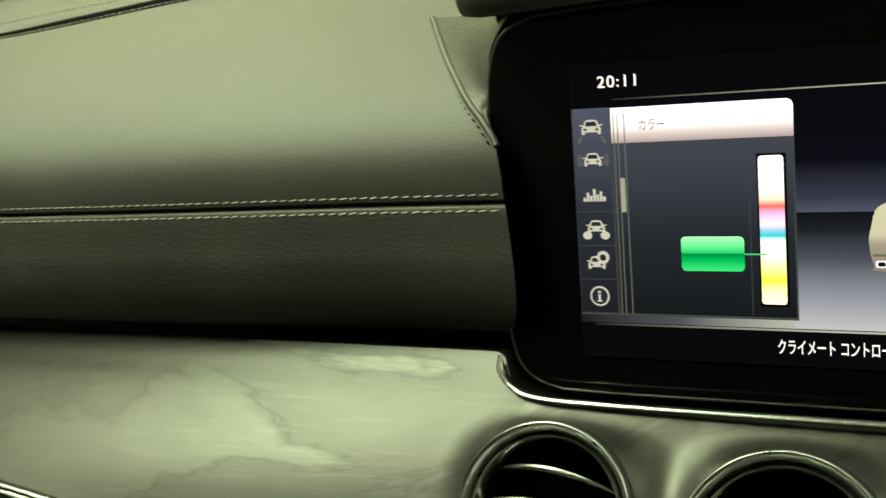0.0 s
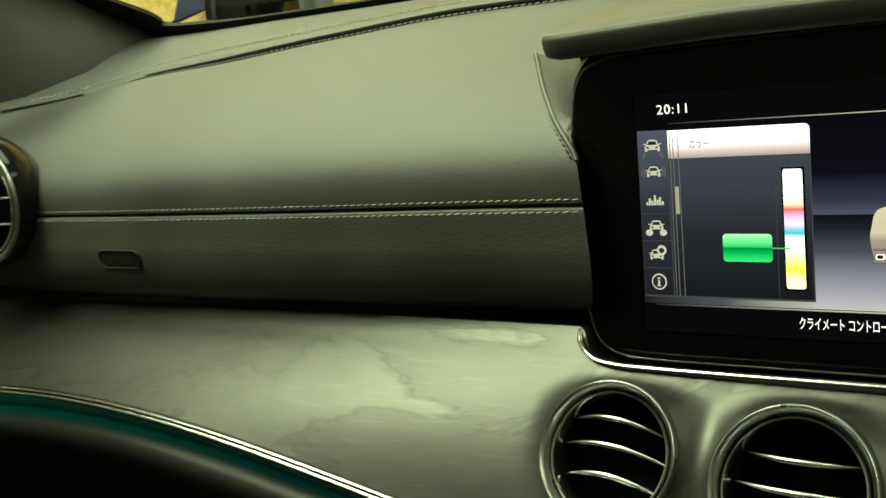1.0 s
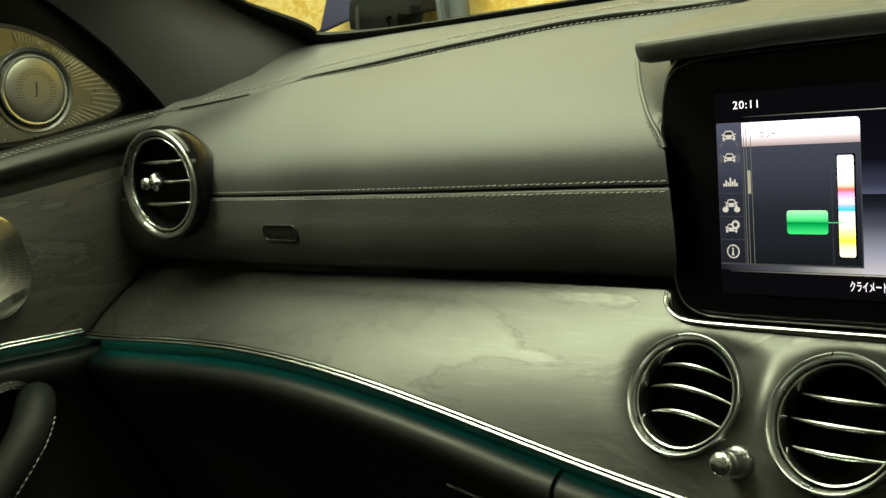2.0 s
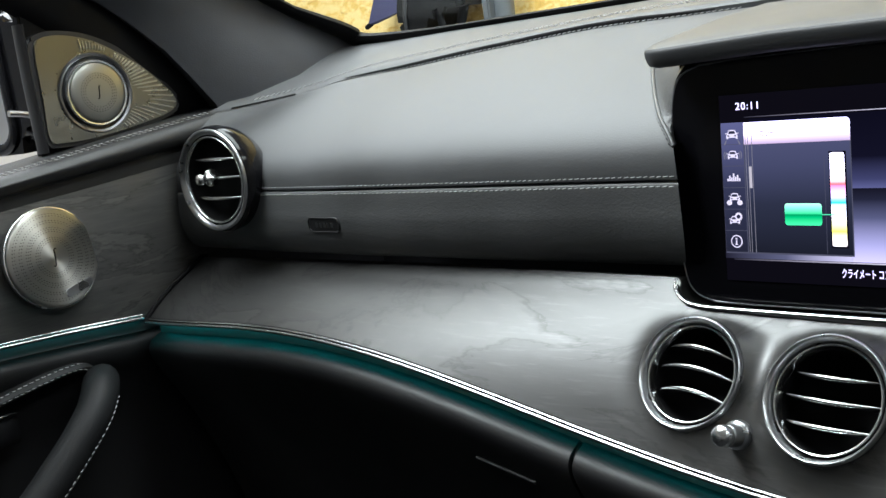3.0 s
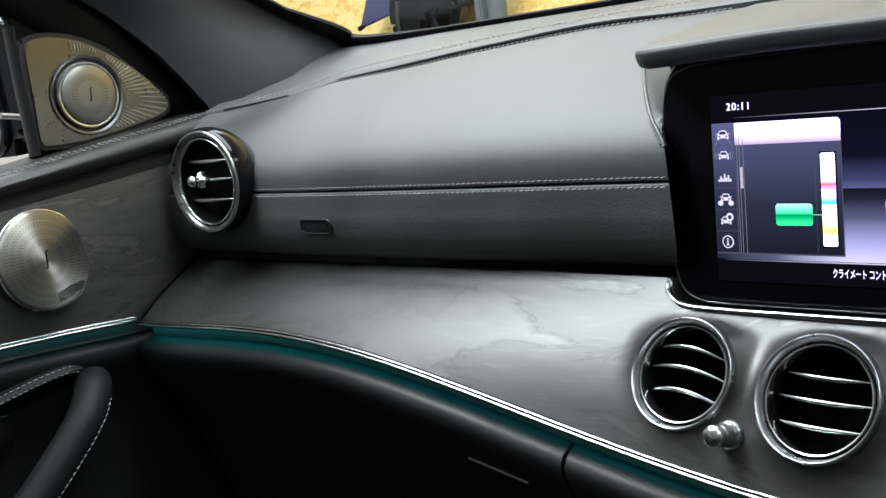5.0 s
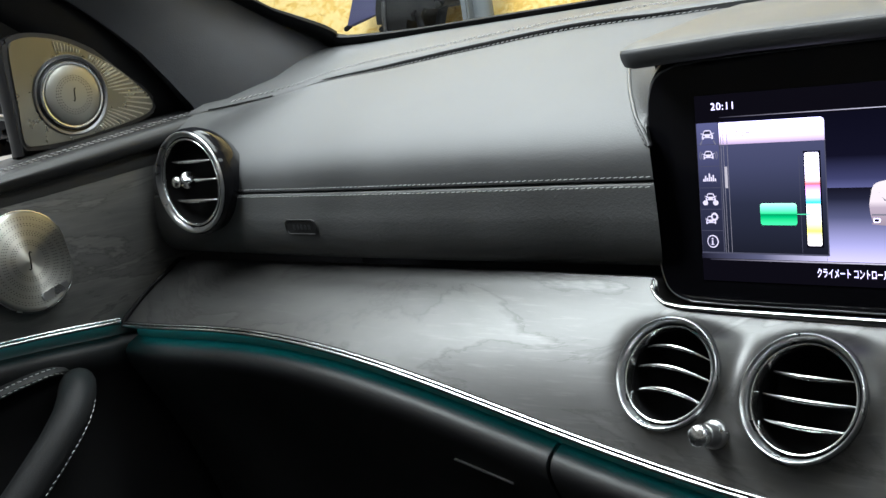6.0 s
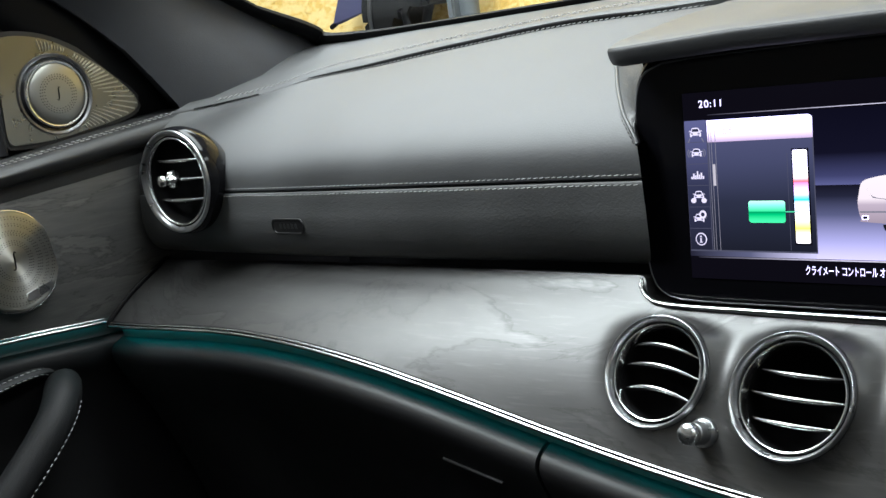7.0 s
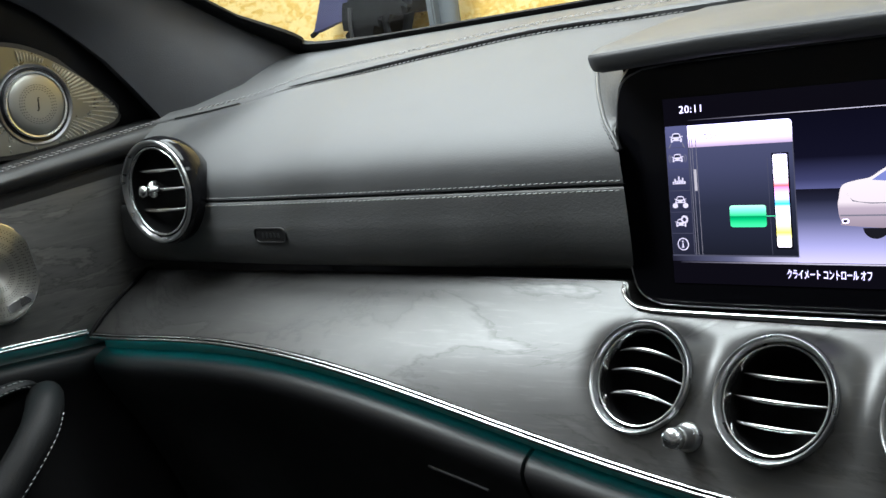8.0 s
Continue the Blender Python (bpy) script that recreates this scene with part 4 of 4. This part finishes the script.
part("wood_panel", loft([xz(y, dwood(y) + [(door_x(y) - 0.03, door_w(y)), (door_x(y) - 0.03, door_c(y))]) for y in YD]), M_DOORWOOD_LIT, door, "black open-pore ash panel")
part("belt_pad", loft([xz(y, dbelt(y) + [(door_x(y) - 0.07, door_w(y) - 0.02), (door_x(y) - 0.004, door_w(y) - 0.02)]) for y in YD]), M_BELT, door, "black leather belt pad")
part("belt_stitching", join([stitches([(door_x(y) + d, y, door_b(y) + e) for y in YD[2:45]], 0.0045, 0.002, 0.0006) for d, e in ((0.0035, 0.0012), (-0.0035, 0.0024))]), M_THREAD_DARK, door, "double row of grey thread", kind="stuff")
part("lower_panel", loft([xz(y, dlow(y) + [(door_x(y) - 0.06, door_c(y) - 0.5), (door_x(y) - 0.06, door_c(y) - 0.018)]) for y in YD]), M_DOORROLL, door, "black grained lower panel")
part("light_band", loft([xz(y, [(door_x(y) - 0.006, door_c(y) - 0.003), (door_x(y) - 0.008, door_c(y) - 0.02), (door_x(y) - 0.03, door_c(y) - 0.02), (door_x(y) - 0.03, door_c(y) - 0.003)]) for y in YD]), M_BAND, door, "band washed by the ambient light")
YC = [y for y in YD if y < -0.086]
dline = [Vector((door_x(y) + 0.006, y, door_c(y))) for y in [-0.0855] + YC]
part("chrome_strip", sweep([p + Vector((0.002, 0, -0.0022)) for p in dline], 0.0021, 0.0019), M_STRIP, door, "bright chrome strip")
part("chrome_bead", sweep([p + Vector((0.0006, 0, 0.0014)) for p in dline], 0.0014, 0.0009), M_STRIP, door, "thin chrome bead")
part("light_guide", sweep([p + Vector((-0.0065, 0, -0.0042)) for p in dline], 0.0011, 0.0011, sides=6), M_AMBIENT_DOOR, door, "teal ambient light guide")
# pull handle, its stitched bolster and the opener
PULL = spline([(-0.657, -0.146, 0.802), (-0.632, -0.162, 0.798), (-0.617, -0.183, 0.781), (-0.611, -0.222, 0.749), (-0.611, -0.272, 0.710), (-0.617, -0.338, 0.670), (-0.63, -0.43, 0.655)], 8)
part("pull_handle", sweep(PULL, 0.018, 0.021, up=(0.3, 0.5, 0.8), sides=16), M_DOORLEATHER, door, "curved black leather pull handle")
part("pull_stitching", stitches([p + Vector((0.0190, 0.0105, -0.002)) for p in PULL[8:44]], 0.0042, 0.0022, 0.0005), M_THREAD_DARK, door, "row of grey thread", kind="stuff")
BOL = spline([(-0.674, -0.150, 0.8165), (-0.668, -0.165, 0.823), (-0.668, -0.195, 0.822), (-0.672, -0.24, 0.815), (-0.68, -0.32, 0.80)], 8)
part("bolster", sweep(BOL, 0.012, 0.006), M_DOORLEATHER, door, "soft leather bolster edge")
part("bolster_stitching", join([stitches([p + Vector(o) for p in BOL[1:]], 0.004, 0.0022, 0.00045) for o in ((0.0085, 0, 0.0045), (0.0122, 0, -0.001))]), M_THREAD_DARK, door, "double row of grey thread", kind="stuff")
OPEN = spline([(-0.672, -0.230, 0.798), (-0.664, -0.248, 0.8005), (-0.662, -0.285, 0.799), (-0.668, -0.335, 0.793)], 8)
opener = part("door_opener", sweep([p + Vector((-0.004, 0, -0.018)) for p in OPEN], 0.004, 0.013, sides=14), M_BLACK, door, "black opener recess")
part("opener_edge", sweep(OPEN, 0.0016, 0.0011), M_CHROME, opener, "chrome opener edge")

# sail panel with tweeter
XF = -0.692
FACE = Matrix.Translation((XF, 0, 0)) @ Matrix(((0, 0, 1, 0), (1, 0, 0, 0), (0, 1, 0, 0), (0, 0, 0, 1)))  # local x = y, local y = z, local z = x
SAIL = [(p.x, p.y) for p in spline([(-0.118, 1.1465, 0), (-0.095, 1.1480, 0), (-0.060, 1.1380, 0), (-0.020, 1.1130, 0), (0.010, 1.0850, 0), (0.0235, 1.0655, 0), (0.014, 1.0550, 0), (-0.02, 1.0480, 0), (-0.075, 1.0420, 0), (-0.118, 1.0425, 0), (-0.1285, 1.0480, 0), (-0.1270, 1.085, 0), (-0.1250, 1.135, 0)], 5, True)]
tw = thing("tweeter", "round tweeter in a champagne metal sail panel", "loudspeaker", at=(XF, -0.07, 1.086))
TC = (-0.0695, 1.0865)


def grow_out(o, d, c=(-0.06, 1.088)):
    return [(x + d * (x - c[0]) / math.hypot(x - c[0], y - c[1]), y + d * (y - c[1]) / math.hypot(x - c[0], y - c[1])) for x, y in o]


part("sail_frame", slab(grow_out(SAIL, 0.006), -0.012, 0.001, FACE, 0.003), M_DARK, tw, "black frame")
part("sail_plate", slab(SAIL, 0.0005, 0.0035, FACE, 0.0012), M_SAIL, tw, "champagne metal plate")
TWM = FACE @ Matrix.Translation((*TC, 0.0035))
part("tweeter_well", lathe([(0.0405, 0.0), (0.0412, 0.0012), (0.0400, 0.0026), (0.0385, 0.0022), (0.0345, -0.001), (0.0345, -0.003), (0.0405, -0.003)], TWM), M_RIM, tw, "dark metal outer ring")
part("tweeter_gap", lathe([(0.039, 0.0018), (0.0345, 0.0004), (0.0330, 0.0004), (0.0330, -0.003), (0.039, -0.003)], TWM), M_GLOSS, tw, "gloss black ring")
part("tweeter_ring", lathe([(0.0345, 0.0006), (0.0340, 0.0036), (0.0328, 0.0052), (0.0312, 0.0048), (0.0305, 0.0022), (0.0305, 0.0), (0.0345, 0.0)], TWM), M_CHROME, tw, "chrome ring")
dome = part("tweeter_dome", lathe([(0.0310, 0.001), (0.0300, 0.0052), (0.0270, 0.0066), (0.016, 0.0074), (0.0, 0.0078), (0.0, 0.001)], TWM, loop=False), M_DOME, tw, "satin metal dome")


def dots(m, rings, h, r):
    """Small drilled holes in rings, as shallow dark plugs."""
    out = []
    for rad, n in rings:
        for i in range(n):
            a = 2 * math.pi * (i + 0.5 * (n % 2)) / n
            out.append(lathe([(0.0, h(rad) + 0.00025), (r, h(rad) + 0.00025), (r, h(rad) - 0.0005), (0, h(rad) - 0.0005)], m @ Matrix.Translation((rad * math.cos(a), rad * math.sin(a), 0)), 6, loop=False))
    return join(out)


part("perforation", dots(TWM, [(0.0150, 30), (0.0173, 36), (0.0195, 40)], lambda r: 0.0078 - 1.6 * r * r, 0.00055), M_BLACK, dome, "rings of drilled holes", kind="stuff")
S_LOGO = spline([(0.0038, 0.0075, 0), (0.0022, 0.0085, 0), (0.0008, 0.0065, 0), (0.0002, 0.0, 0), (-0.0008, -0.0065, 0), (-0.0022, -0.0085, 0), (-0.0038, -0.0075, 0)], 5)


def curl(m, k, h):
    return sweep([m @ Vector((p.x * k, p.y * k, h)) for p in S_LOGO], 0.0009 * k, 0.0004, up=(1, 0, 0), sides=6, taper=lambda f: 0.35 + 0.65 * math.sin(math.pi * f))


part("curved_mark", curl(TWM, 0.75, 0.0080), M_BLACK, dome, "small dark curved mark")
def inside(x, y, poly):
    hit = False
    for (x0, y0), (x1, y1) in zip(poly, poly[1:] + poly[:1]):
        if (y0 > y) != (y1 > y) and x < x0 + (y - y0) * (x1 - x0) / (y1 - y0):
            hit = not hit
    return hit


for i in range(40):
    w = radians(-58 + 156 * i / 39)
    c, s = math.cos(w), math.sin(w)
    r1 = 0.045
    while r1 < 0.12 and inside(TC[0] + (r1 + 0.003) * c, TC[1] + (r1 + 0.003) * s, SAIL):
        r1 += 0.001
    if r1 > 0.047:
        part("rib", sweep([FACE @ Vector((TC[0] + q * c, TC[1] + q * s, 0.0037)) for q in np.linspace(max(0.0435, r1 - 0.030), r1, 6)], 0.0009, 0.0013, up=(1, 0, 0), sides=6, taper=lambda f: min(1.0, 0.25 + 2.2 * f)), M_RIB, tw)

# door woofer
WX = -0.6615
WM = Matrix.Translation((WX, -0.1655, 0.9365)) @ pose(0, 0, 0, 0, 0, 5.5) @ pose(0, 0, 0, 0, -7, 0) @ Matrix(((0, 0, 1, 0), (1, 0, 0, 0), (0, 1, 0, 0), (0, 0, 0, 1)))
wf = thing("door_speaker", "round perforated steel speaker grille on dark wood", "loudspeaker", at=(WX, -0.1655, 0.9365))
gr = part("grille", lathe([(0.0490, -0.006), (0.0492, 0.0010), (0.0480, 0.0028), (0.0455, 0.0032), (0.030, 0.0046), (0.015, 0.0054), (0.0, 0.0056), (0.0, -0.006)], WM, 72, loop=False), M_BRUSHED, wf, "brushed steel grille")
WH = curve([0, 0.015, 0.03, 0.0455], [0.0056, 0.0054, 0.0046, 0.0032])
part("perforation", dots(WM, [(0.0158, 36), (0.0178, 40), (0.0198, 44), (0.0255, 54), (0.0275, 58), (0.0295, 60), (0.0345, 66), (0.0365, 70), (0.0410, 76), (0.0432, 80)], WH, 0.00048), M_BLACK, gr, "rings of drilled holes", kind="stuff")
part("curved_mark", curl(WM, 1.0, 0.0056), M_BLACK, gr, "small dark curved mark")
part("name_plate", slab(rounded(-0.006, 0.026, -0.0415, -0.0335, 0.003), 0.002, 0.0052, WM @ pose(0, 0, 0, 0, 0, 12), 0.0006), M_SATIN, gr, "small raised plate")
part("rim", lathe([(0.0505, -0.002), (0.0505, 0.0006), (0.0494, 0.0010), (0.0488, 0.0), (0.0488, -0.002)], WM, 72), M_CHROME, wf, "thin bright rim")

# ---- car shell round the cabin ----
fr = spline([(-0.707, 0.10, 1.055), (-0.706, 0.03, 1.085), (-0.706, -0.04, 1.146), (-0.706, -0.12, 1.206), (-0.70, -0.25, 1.288), (-0.68, -0.55, 1.35), (-0.66, -0.95, 1.40)], 8)
tagged(part("door_frame", sweep(fr, 0.016, 0.034, up=(0, 0.5, 0.86), sides=12), M_BLACK), "black window frame of the car door", "window frame", kind="structure")
tagged(part("frame_corner", slab([(0.095, 1.03), (0.095, 1.07), (-0.04, 1.150), (-0.128, 1.180), (-0.133, 1.03)], -0.022, -0.010, FACE, 0.002), M_BLACK), "black corner panel behind the sail panel", "panel", kind="structure")
post = [(-0.699, -0.1330, 1.035), (-0.699, -0.1335, 1.09), (-0.699, -0.1330, 1.13), (-0.699, -0.1320, 1.163)]
tagged(part("window_post", sweep(spline(post, 6), 0.010, 0.004, up=(0, 1, 0)), M_DARK), "dark upright post of the door window", "post", kind="structure")

pillar_rows = []
for i in range(29):
    u = -0.2 + 1.2 * i / 28
    inner = Vector((-0.645 - 0.019 * min(1.0, max(0.0, u / 0.12)) + 0.03 * u, 0.262 - 0.66 * u, 1.090 + 0.355 * u - 0.03 * u * u))
    low = curve([0, 0.12, 0.25, 1], [0.055, 0.0, -0.06, -0.60])(u)
    lz = curve([0, 0.12, 0.25, 1], [1.046, 1.130, 1.182, 1.405])(u)
    outer = Vector((-0.652 - 0.03 * min(1, max(0, u) * 6), low, lz + min(0, u) * 0.2))
    mid = inner.lerp(outer, 0.5) + Vector((0.018, -0.010, 0.003))
    q1 = inner.lerp(outer, 0.2) + Vector((0.006, -0.005, 0.000))
    q2 = inner.lerp(outer, 0.82) + Vector((0.012, -0.005, 0.003))
    pillar_rows.append([inner, q1, mid, q2, outer, outer + Vector((-0.05, 0.02, 0)), inner + Vector((-0.07, 0.03, 0.0))])
tagged(part("a_pillar", loft(pillar_rows), M_PILLAR), "dark cloth-covered windscreen pillar", "pillar", kind="structure")

# windscreen: black border and glass
base = [Vector((x, edge_y(x) + 0.006, 1.0945)) for x in np.linspace(-0.645, 0.4, 30)] + [Vector((x, 0.315 - 0.25 * (x - 0.4) ** 2, 1.0945)) for x in np.linspace(0.45, 0.93, 10)]
side = [r[0] + Vector((0.003, 0.004, 0.004)) for r in pillar_rows[5:]]
corner = spline([side[3], side[1] + Vector((0.006, 0.004, 0.0)), Vector((-0.632, edge_y(-0.6) - 0.004, 1.0985)), base[2], base[4]], 6)
tagged(part("corner_seal", sweep(corner, 0.018, 0.0085, up=(0, 0.4, 0.9), taper=lambda f: min(0.72 + 1.4 * f, 1.0) - 0.48 * max(0.0, f * 1.7 - 0.7)), M_BLACK), "black corner of the windscreen seal", "seal", kind="structure")
tagged(part("windscreen_seal", sweep(base[3:], 0.010, 0.0045, up=(0, 0.4, 0.9)), M_BLACK), "black windscreen seal along the dash", "seal", kind="structure")
tagged(part("pillar_seal", sweep(side[2:], 0.013, 0.006, up=(0, 0.6, 0.8)), M_BLACK), "black seal along the windscreen pillar", "seal", kind="structure")
glass_rows = []
for i in range(13):
    u = i / 12
    glass_rows.append([Vector((-0.67 + 0.055 * u + (1.57 - 0.11 * u) * j / 16, 0.275 - 0.66 * u + 0.09 * math.sin(math.pi * j / 16), 1.088 + 0.355 * u - 0.03 * u * u)) for j in range(17)])
gl = tagged(part("windscreen", loft(glass_rows + [[p + Vector((0, 0.004, 0.004)) for p in r] for r in glass_rows[::-1]], closed=False), M_GLASS), "clear curved windscreen glass", "windscreen", kind="structure")
gl.visible_shadow = False

# Unseen glass roof, added so ceiling light reaches the wood and lower pad.
roof = join([box(-0.62, 0.89, -0.49, -0.40, 1.415, 1.45, 0.01), box(-0.62, -0.45, -2.4, -0.491, 1.415, 1.45, 0.01), box(0.60, 0.89, -2.4, -0.491, 1.415, 1.45, 0.01), box(-0.449, 0.599, -2.4, -1.7, 1.415, 1.45, 0.01)])
rg = tagged(part("added_glass_roof", box(-0.449, 0.599, -1.699, -0.491, 1.432, 1.440), M_GLASS, None, smooth=False), "unseen glass roof panel added to let lamp light in", "glass roof", kind="structure")
rg.visible_shadow = False
shell = [("car_roof", roof, M_PILLAR, "dark headliner under the car roof", "roof"),
         ("car_floor", box(-0.80, 1.07, -2.4, 0.5, 0.25, 0.30), M_BLACK, "black carpeted car floor", "floor"),
         ("firewall", box(-0.80, 1.07, 0.34, 0.36, 0.30, 1.06), M_BLACK, "black bulkhead behind the dashboard", "bulkhead"),
         ("door_right", box(0.99, 1.07, -2.4, 0.4, 0.30, 1.02, 0.01), M_DARK, "black door panel of the car's other side", "car door"),
         ("door_skin", box(-0.86, -0.76, -2.4, 0.4, 0.30, 1.02, 0.01), M_DARK, "dark outer skin of the car door", "car door"),
         ("rear_wall", box(-0.80, 1.07, -2.45, -2.4, 0.30, 1.05), M_BLACK, "black rear bulkhead of the cabin", "bulkhead")]
for nm, bm, mt, lb, ct in shell:
    tagged(part(nm, bm, mt, None, smooth=False), lb, ct, kind="structure")

# door mirror outside
mir = thing("door_mirror", "black door mirror outside the passenger window", "mirror", at=(-1.09, 0.0, 1.05))
MM = Matrix.Translation((-1.142, -0.030, 1.122)) @ pose(0, 0, 0, 90, 0, 14)
part("mirror_glass", slab(rounded(-0.10, 0.10, -0.086, 0.086, 0.028, 8), 0.0, 0.002, MM), M_MIRROR, mir, "silvered mirror glass", smooth=False)
part("housing", slab(rounded(-0.114, 0.150, -0.100, 0.100, 0.036, 8), -0.09, -0.001, MM, 0.02), M_GLOSS, mir, "gloss black housing")
part("rim", sweep([MM @ Vector((x, y, 0.001)) for x, y in rounded(-0.107, 0.108, -0.092, 0.092, 0.032, 8)], 0.008, 0.006, up=(0, 1, 0), closed=True), M_GLOSS, mir, "gloss black rim")
part("bracket", sweep([(-1.0, -0.024, 1.076), (-1.0, -0.008, 1.073), (-1.0, 0.010, 1.068)], 0.005, 0.004), M_SATIN, mir, "bright edge of the mirror foot")
part("foot", sweep([(-1.0, 0.03, 1.05), (-0.93, 0.03, 1.035), (-0.84, 0.035, 1.02)], 0.03, 0.018), M_GLOSS, mir, "black mirror foot")

# ---- workshop round the car ----
YW = 1.58
room = [("floor", box(-4, 4, -5, YW + 0.1, -0.1, 0.0), M_FLOORING, "grey concrete workshop floor", "floor"),
        ("ceiling", box(-4, 4, -5, YW + 0.1, 2.8, 2.9), M_CEIL, "white workshop ceiling", "ceiling"),
        ("wall_north", box(-4, 4, YW, YW + 0.1, 0.0, 2.8), M_OSB, "bare strand board workshop wall", "wall"),
        ("wall_west", box(-4.1, -4, -5, YW + 0.1, 0.0, 2.8), M_WALL, "pale grey workshop wall", "wall"),
        ("wall_east", box(4, 4.1, -5, YW + 0.1, 0.0, 2.8), M_WALL, "pale grey workshop wall", "wall"),
        ("wall_south", box(-4, 4, -5.1, -5, 0.0, 2.8), M_WALL, "pale grey workshop wall", "wall")]
for nm, bm, mt, lb, ct in room:
    tagged(part(nm, bm, mt, None, smooth=False), lb, ct, kind="structure")
for i, (lx, ly, lw, ll, power) in enumerate(LAMPS):
    lt = thing("ceiling_lamp", "long white fluorescent lamp on the ceiling", "lamp", "ceiling lamps", at=(lx, ly, 2.8))
    part("tray", box(lx - lw / 2 - 0.03, lx + lw / 2 + 0.03, ly - ll / 2 - 0.03, ly + ll / 2 + 0.03, 2.765, 2.799, 0.005), M_CEIL, lt, smooth=False)
    part("diffuser", box(lx - lw / 2, lx + lw / 2, ly - ll / 2, ly + ll / 2, 2.755, 2.764), M_LAMP, lt, "lit white diffuser", smooth=False)
    d = bpy.data.lights.new("lamp_light", "AREA")
    d.shape, d.size, d.size_y, d.energy, d.color = "RECTANGLE", lw, ll, power, LAMP_COLOUR
    lo = new("lamp_light", d)
    lo.location = (lx, ly, 2.752)

# dark blue cloth, cable coil and post by the wall
cl = thing("hanging_cloth", "dark blue cloth hanging with a pointed corner", "cloth", at=(-1.85, YW - 0.07, 1.13))
CLM = Matrix.Translation((0, YW - 0.07, 0)) @ Matrix(((1, 0, 0, 0), (0, 0, -1, 0), (0, 1, 0, 0), (0, 0, 0, 1)))
part("cloth", slab([(-2.012, 1.143), (-1.990, 1.143), (-1.86, 1.168), (-1.70, 1.215), (-1.60, 1.30), (-1.60, 1.60), (-1.70, 1.60), (-1.90, 1.33)], 0.0, 0.015, CLM, 0.004), M_BLUECLOTH, cl, smooth=False)
part("cloth_tip", sweep([(-2.022, YW - 0.078, 1.138), (-2.000, YW - 0.078, 1.146)], 0.007, 0.007), M_BLACK, cl, "dark weighted tip")
co = thing("hanging_tool", "black machine with a strap loop hanging on the board wall", "tool", at=(-1.72, YW - 0.08, 1.1))
BODY = [(p.x, p.y) for p in spline([(-1.826, 1.095, 0), (-1.838, 1.135, 0), (-1.832, 1.185, 0), (-1.800, 1.235, 0), (-1.700, 1.270, 0), (-1.615, 1.250, 0), (-1.592, 1.195, 0), (-1.602, 1.160, 0), (-1.630, 1.150, 0), (-1.680, 1.158, 0), (-1.722, 1.135, 0), (-1.735, 1.085, 0), (-1.740, 0.95, 0), (-1.80, 0.95, 0)], 5, True)]
part("body", slab(BODY, -0.0695, 0.06, CLM, 0.018), M_BLACK, co, "black rounded body")
STRAP = spline([(-1.622, YW - 0.09, 1.165), (-1.634, YW - 0.095, 1.130), (-1.645, YW - 0.10, 1.095), (-1.665, YW - 0.10, 1.060), (-1.715, YW - 0.10, 1.050), (-1.745, YW - 0.10, 1.075)], 6)
part("strap", sweep(STRAP, 0.016, 0.007, up=(0, 1, 0)), M_BLACK, co, "black strap loop")
part("inner_strap", sweep(spline([(-1.700, YW - 0.11, 1.165), (-1.694, YW - 0.115, 1.125), (-1.684, YW - 0.115, 1.095), (-1.672, YW - 0.11, 1.060)], 6), 0.012, 0.006, up=(0, 1, 0)), M_BLACK, co, "black inner strap")
part("rib", sweep([(-1.806, YW - 0.134, 1.09), (-1.803, YW - 0.136, 1.15), (-1.796, YW - 0.134, 1.19)], 0.006, 0.004, up=(0, 1, 0)), M_DARK, co)
po = thing("steel_post", "grey painted steel post standing before the board wall", "post", at=(-1.49, YW - 0.08, 0))
part("post", sweep([(-1.505, YW - 0.09, 0.0), (-1.500, YW - 0.09, 1.0), (-1.485, YW - 0.09, 1.5), (-1.47, YW - 0.09, 2.1)], 0.028, 0.022, up=(0, 1, 0), sides=12), M_POST, po)
part("rail", box(-1.535, -1.512, YW - 0.13, YW - 0.10, 0.0, 2.05, 0.004), M_POST, po)
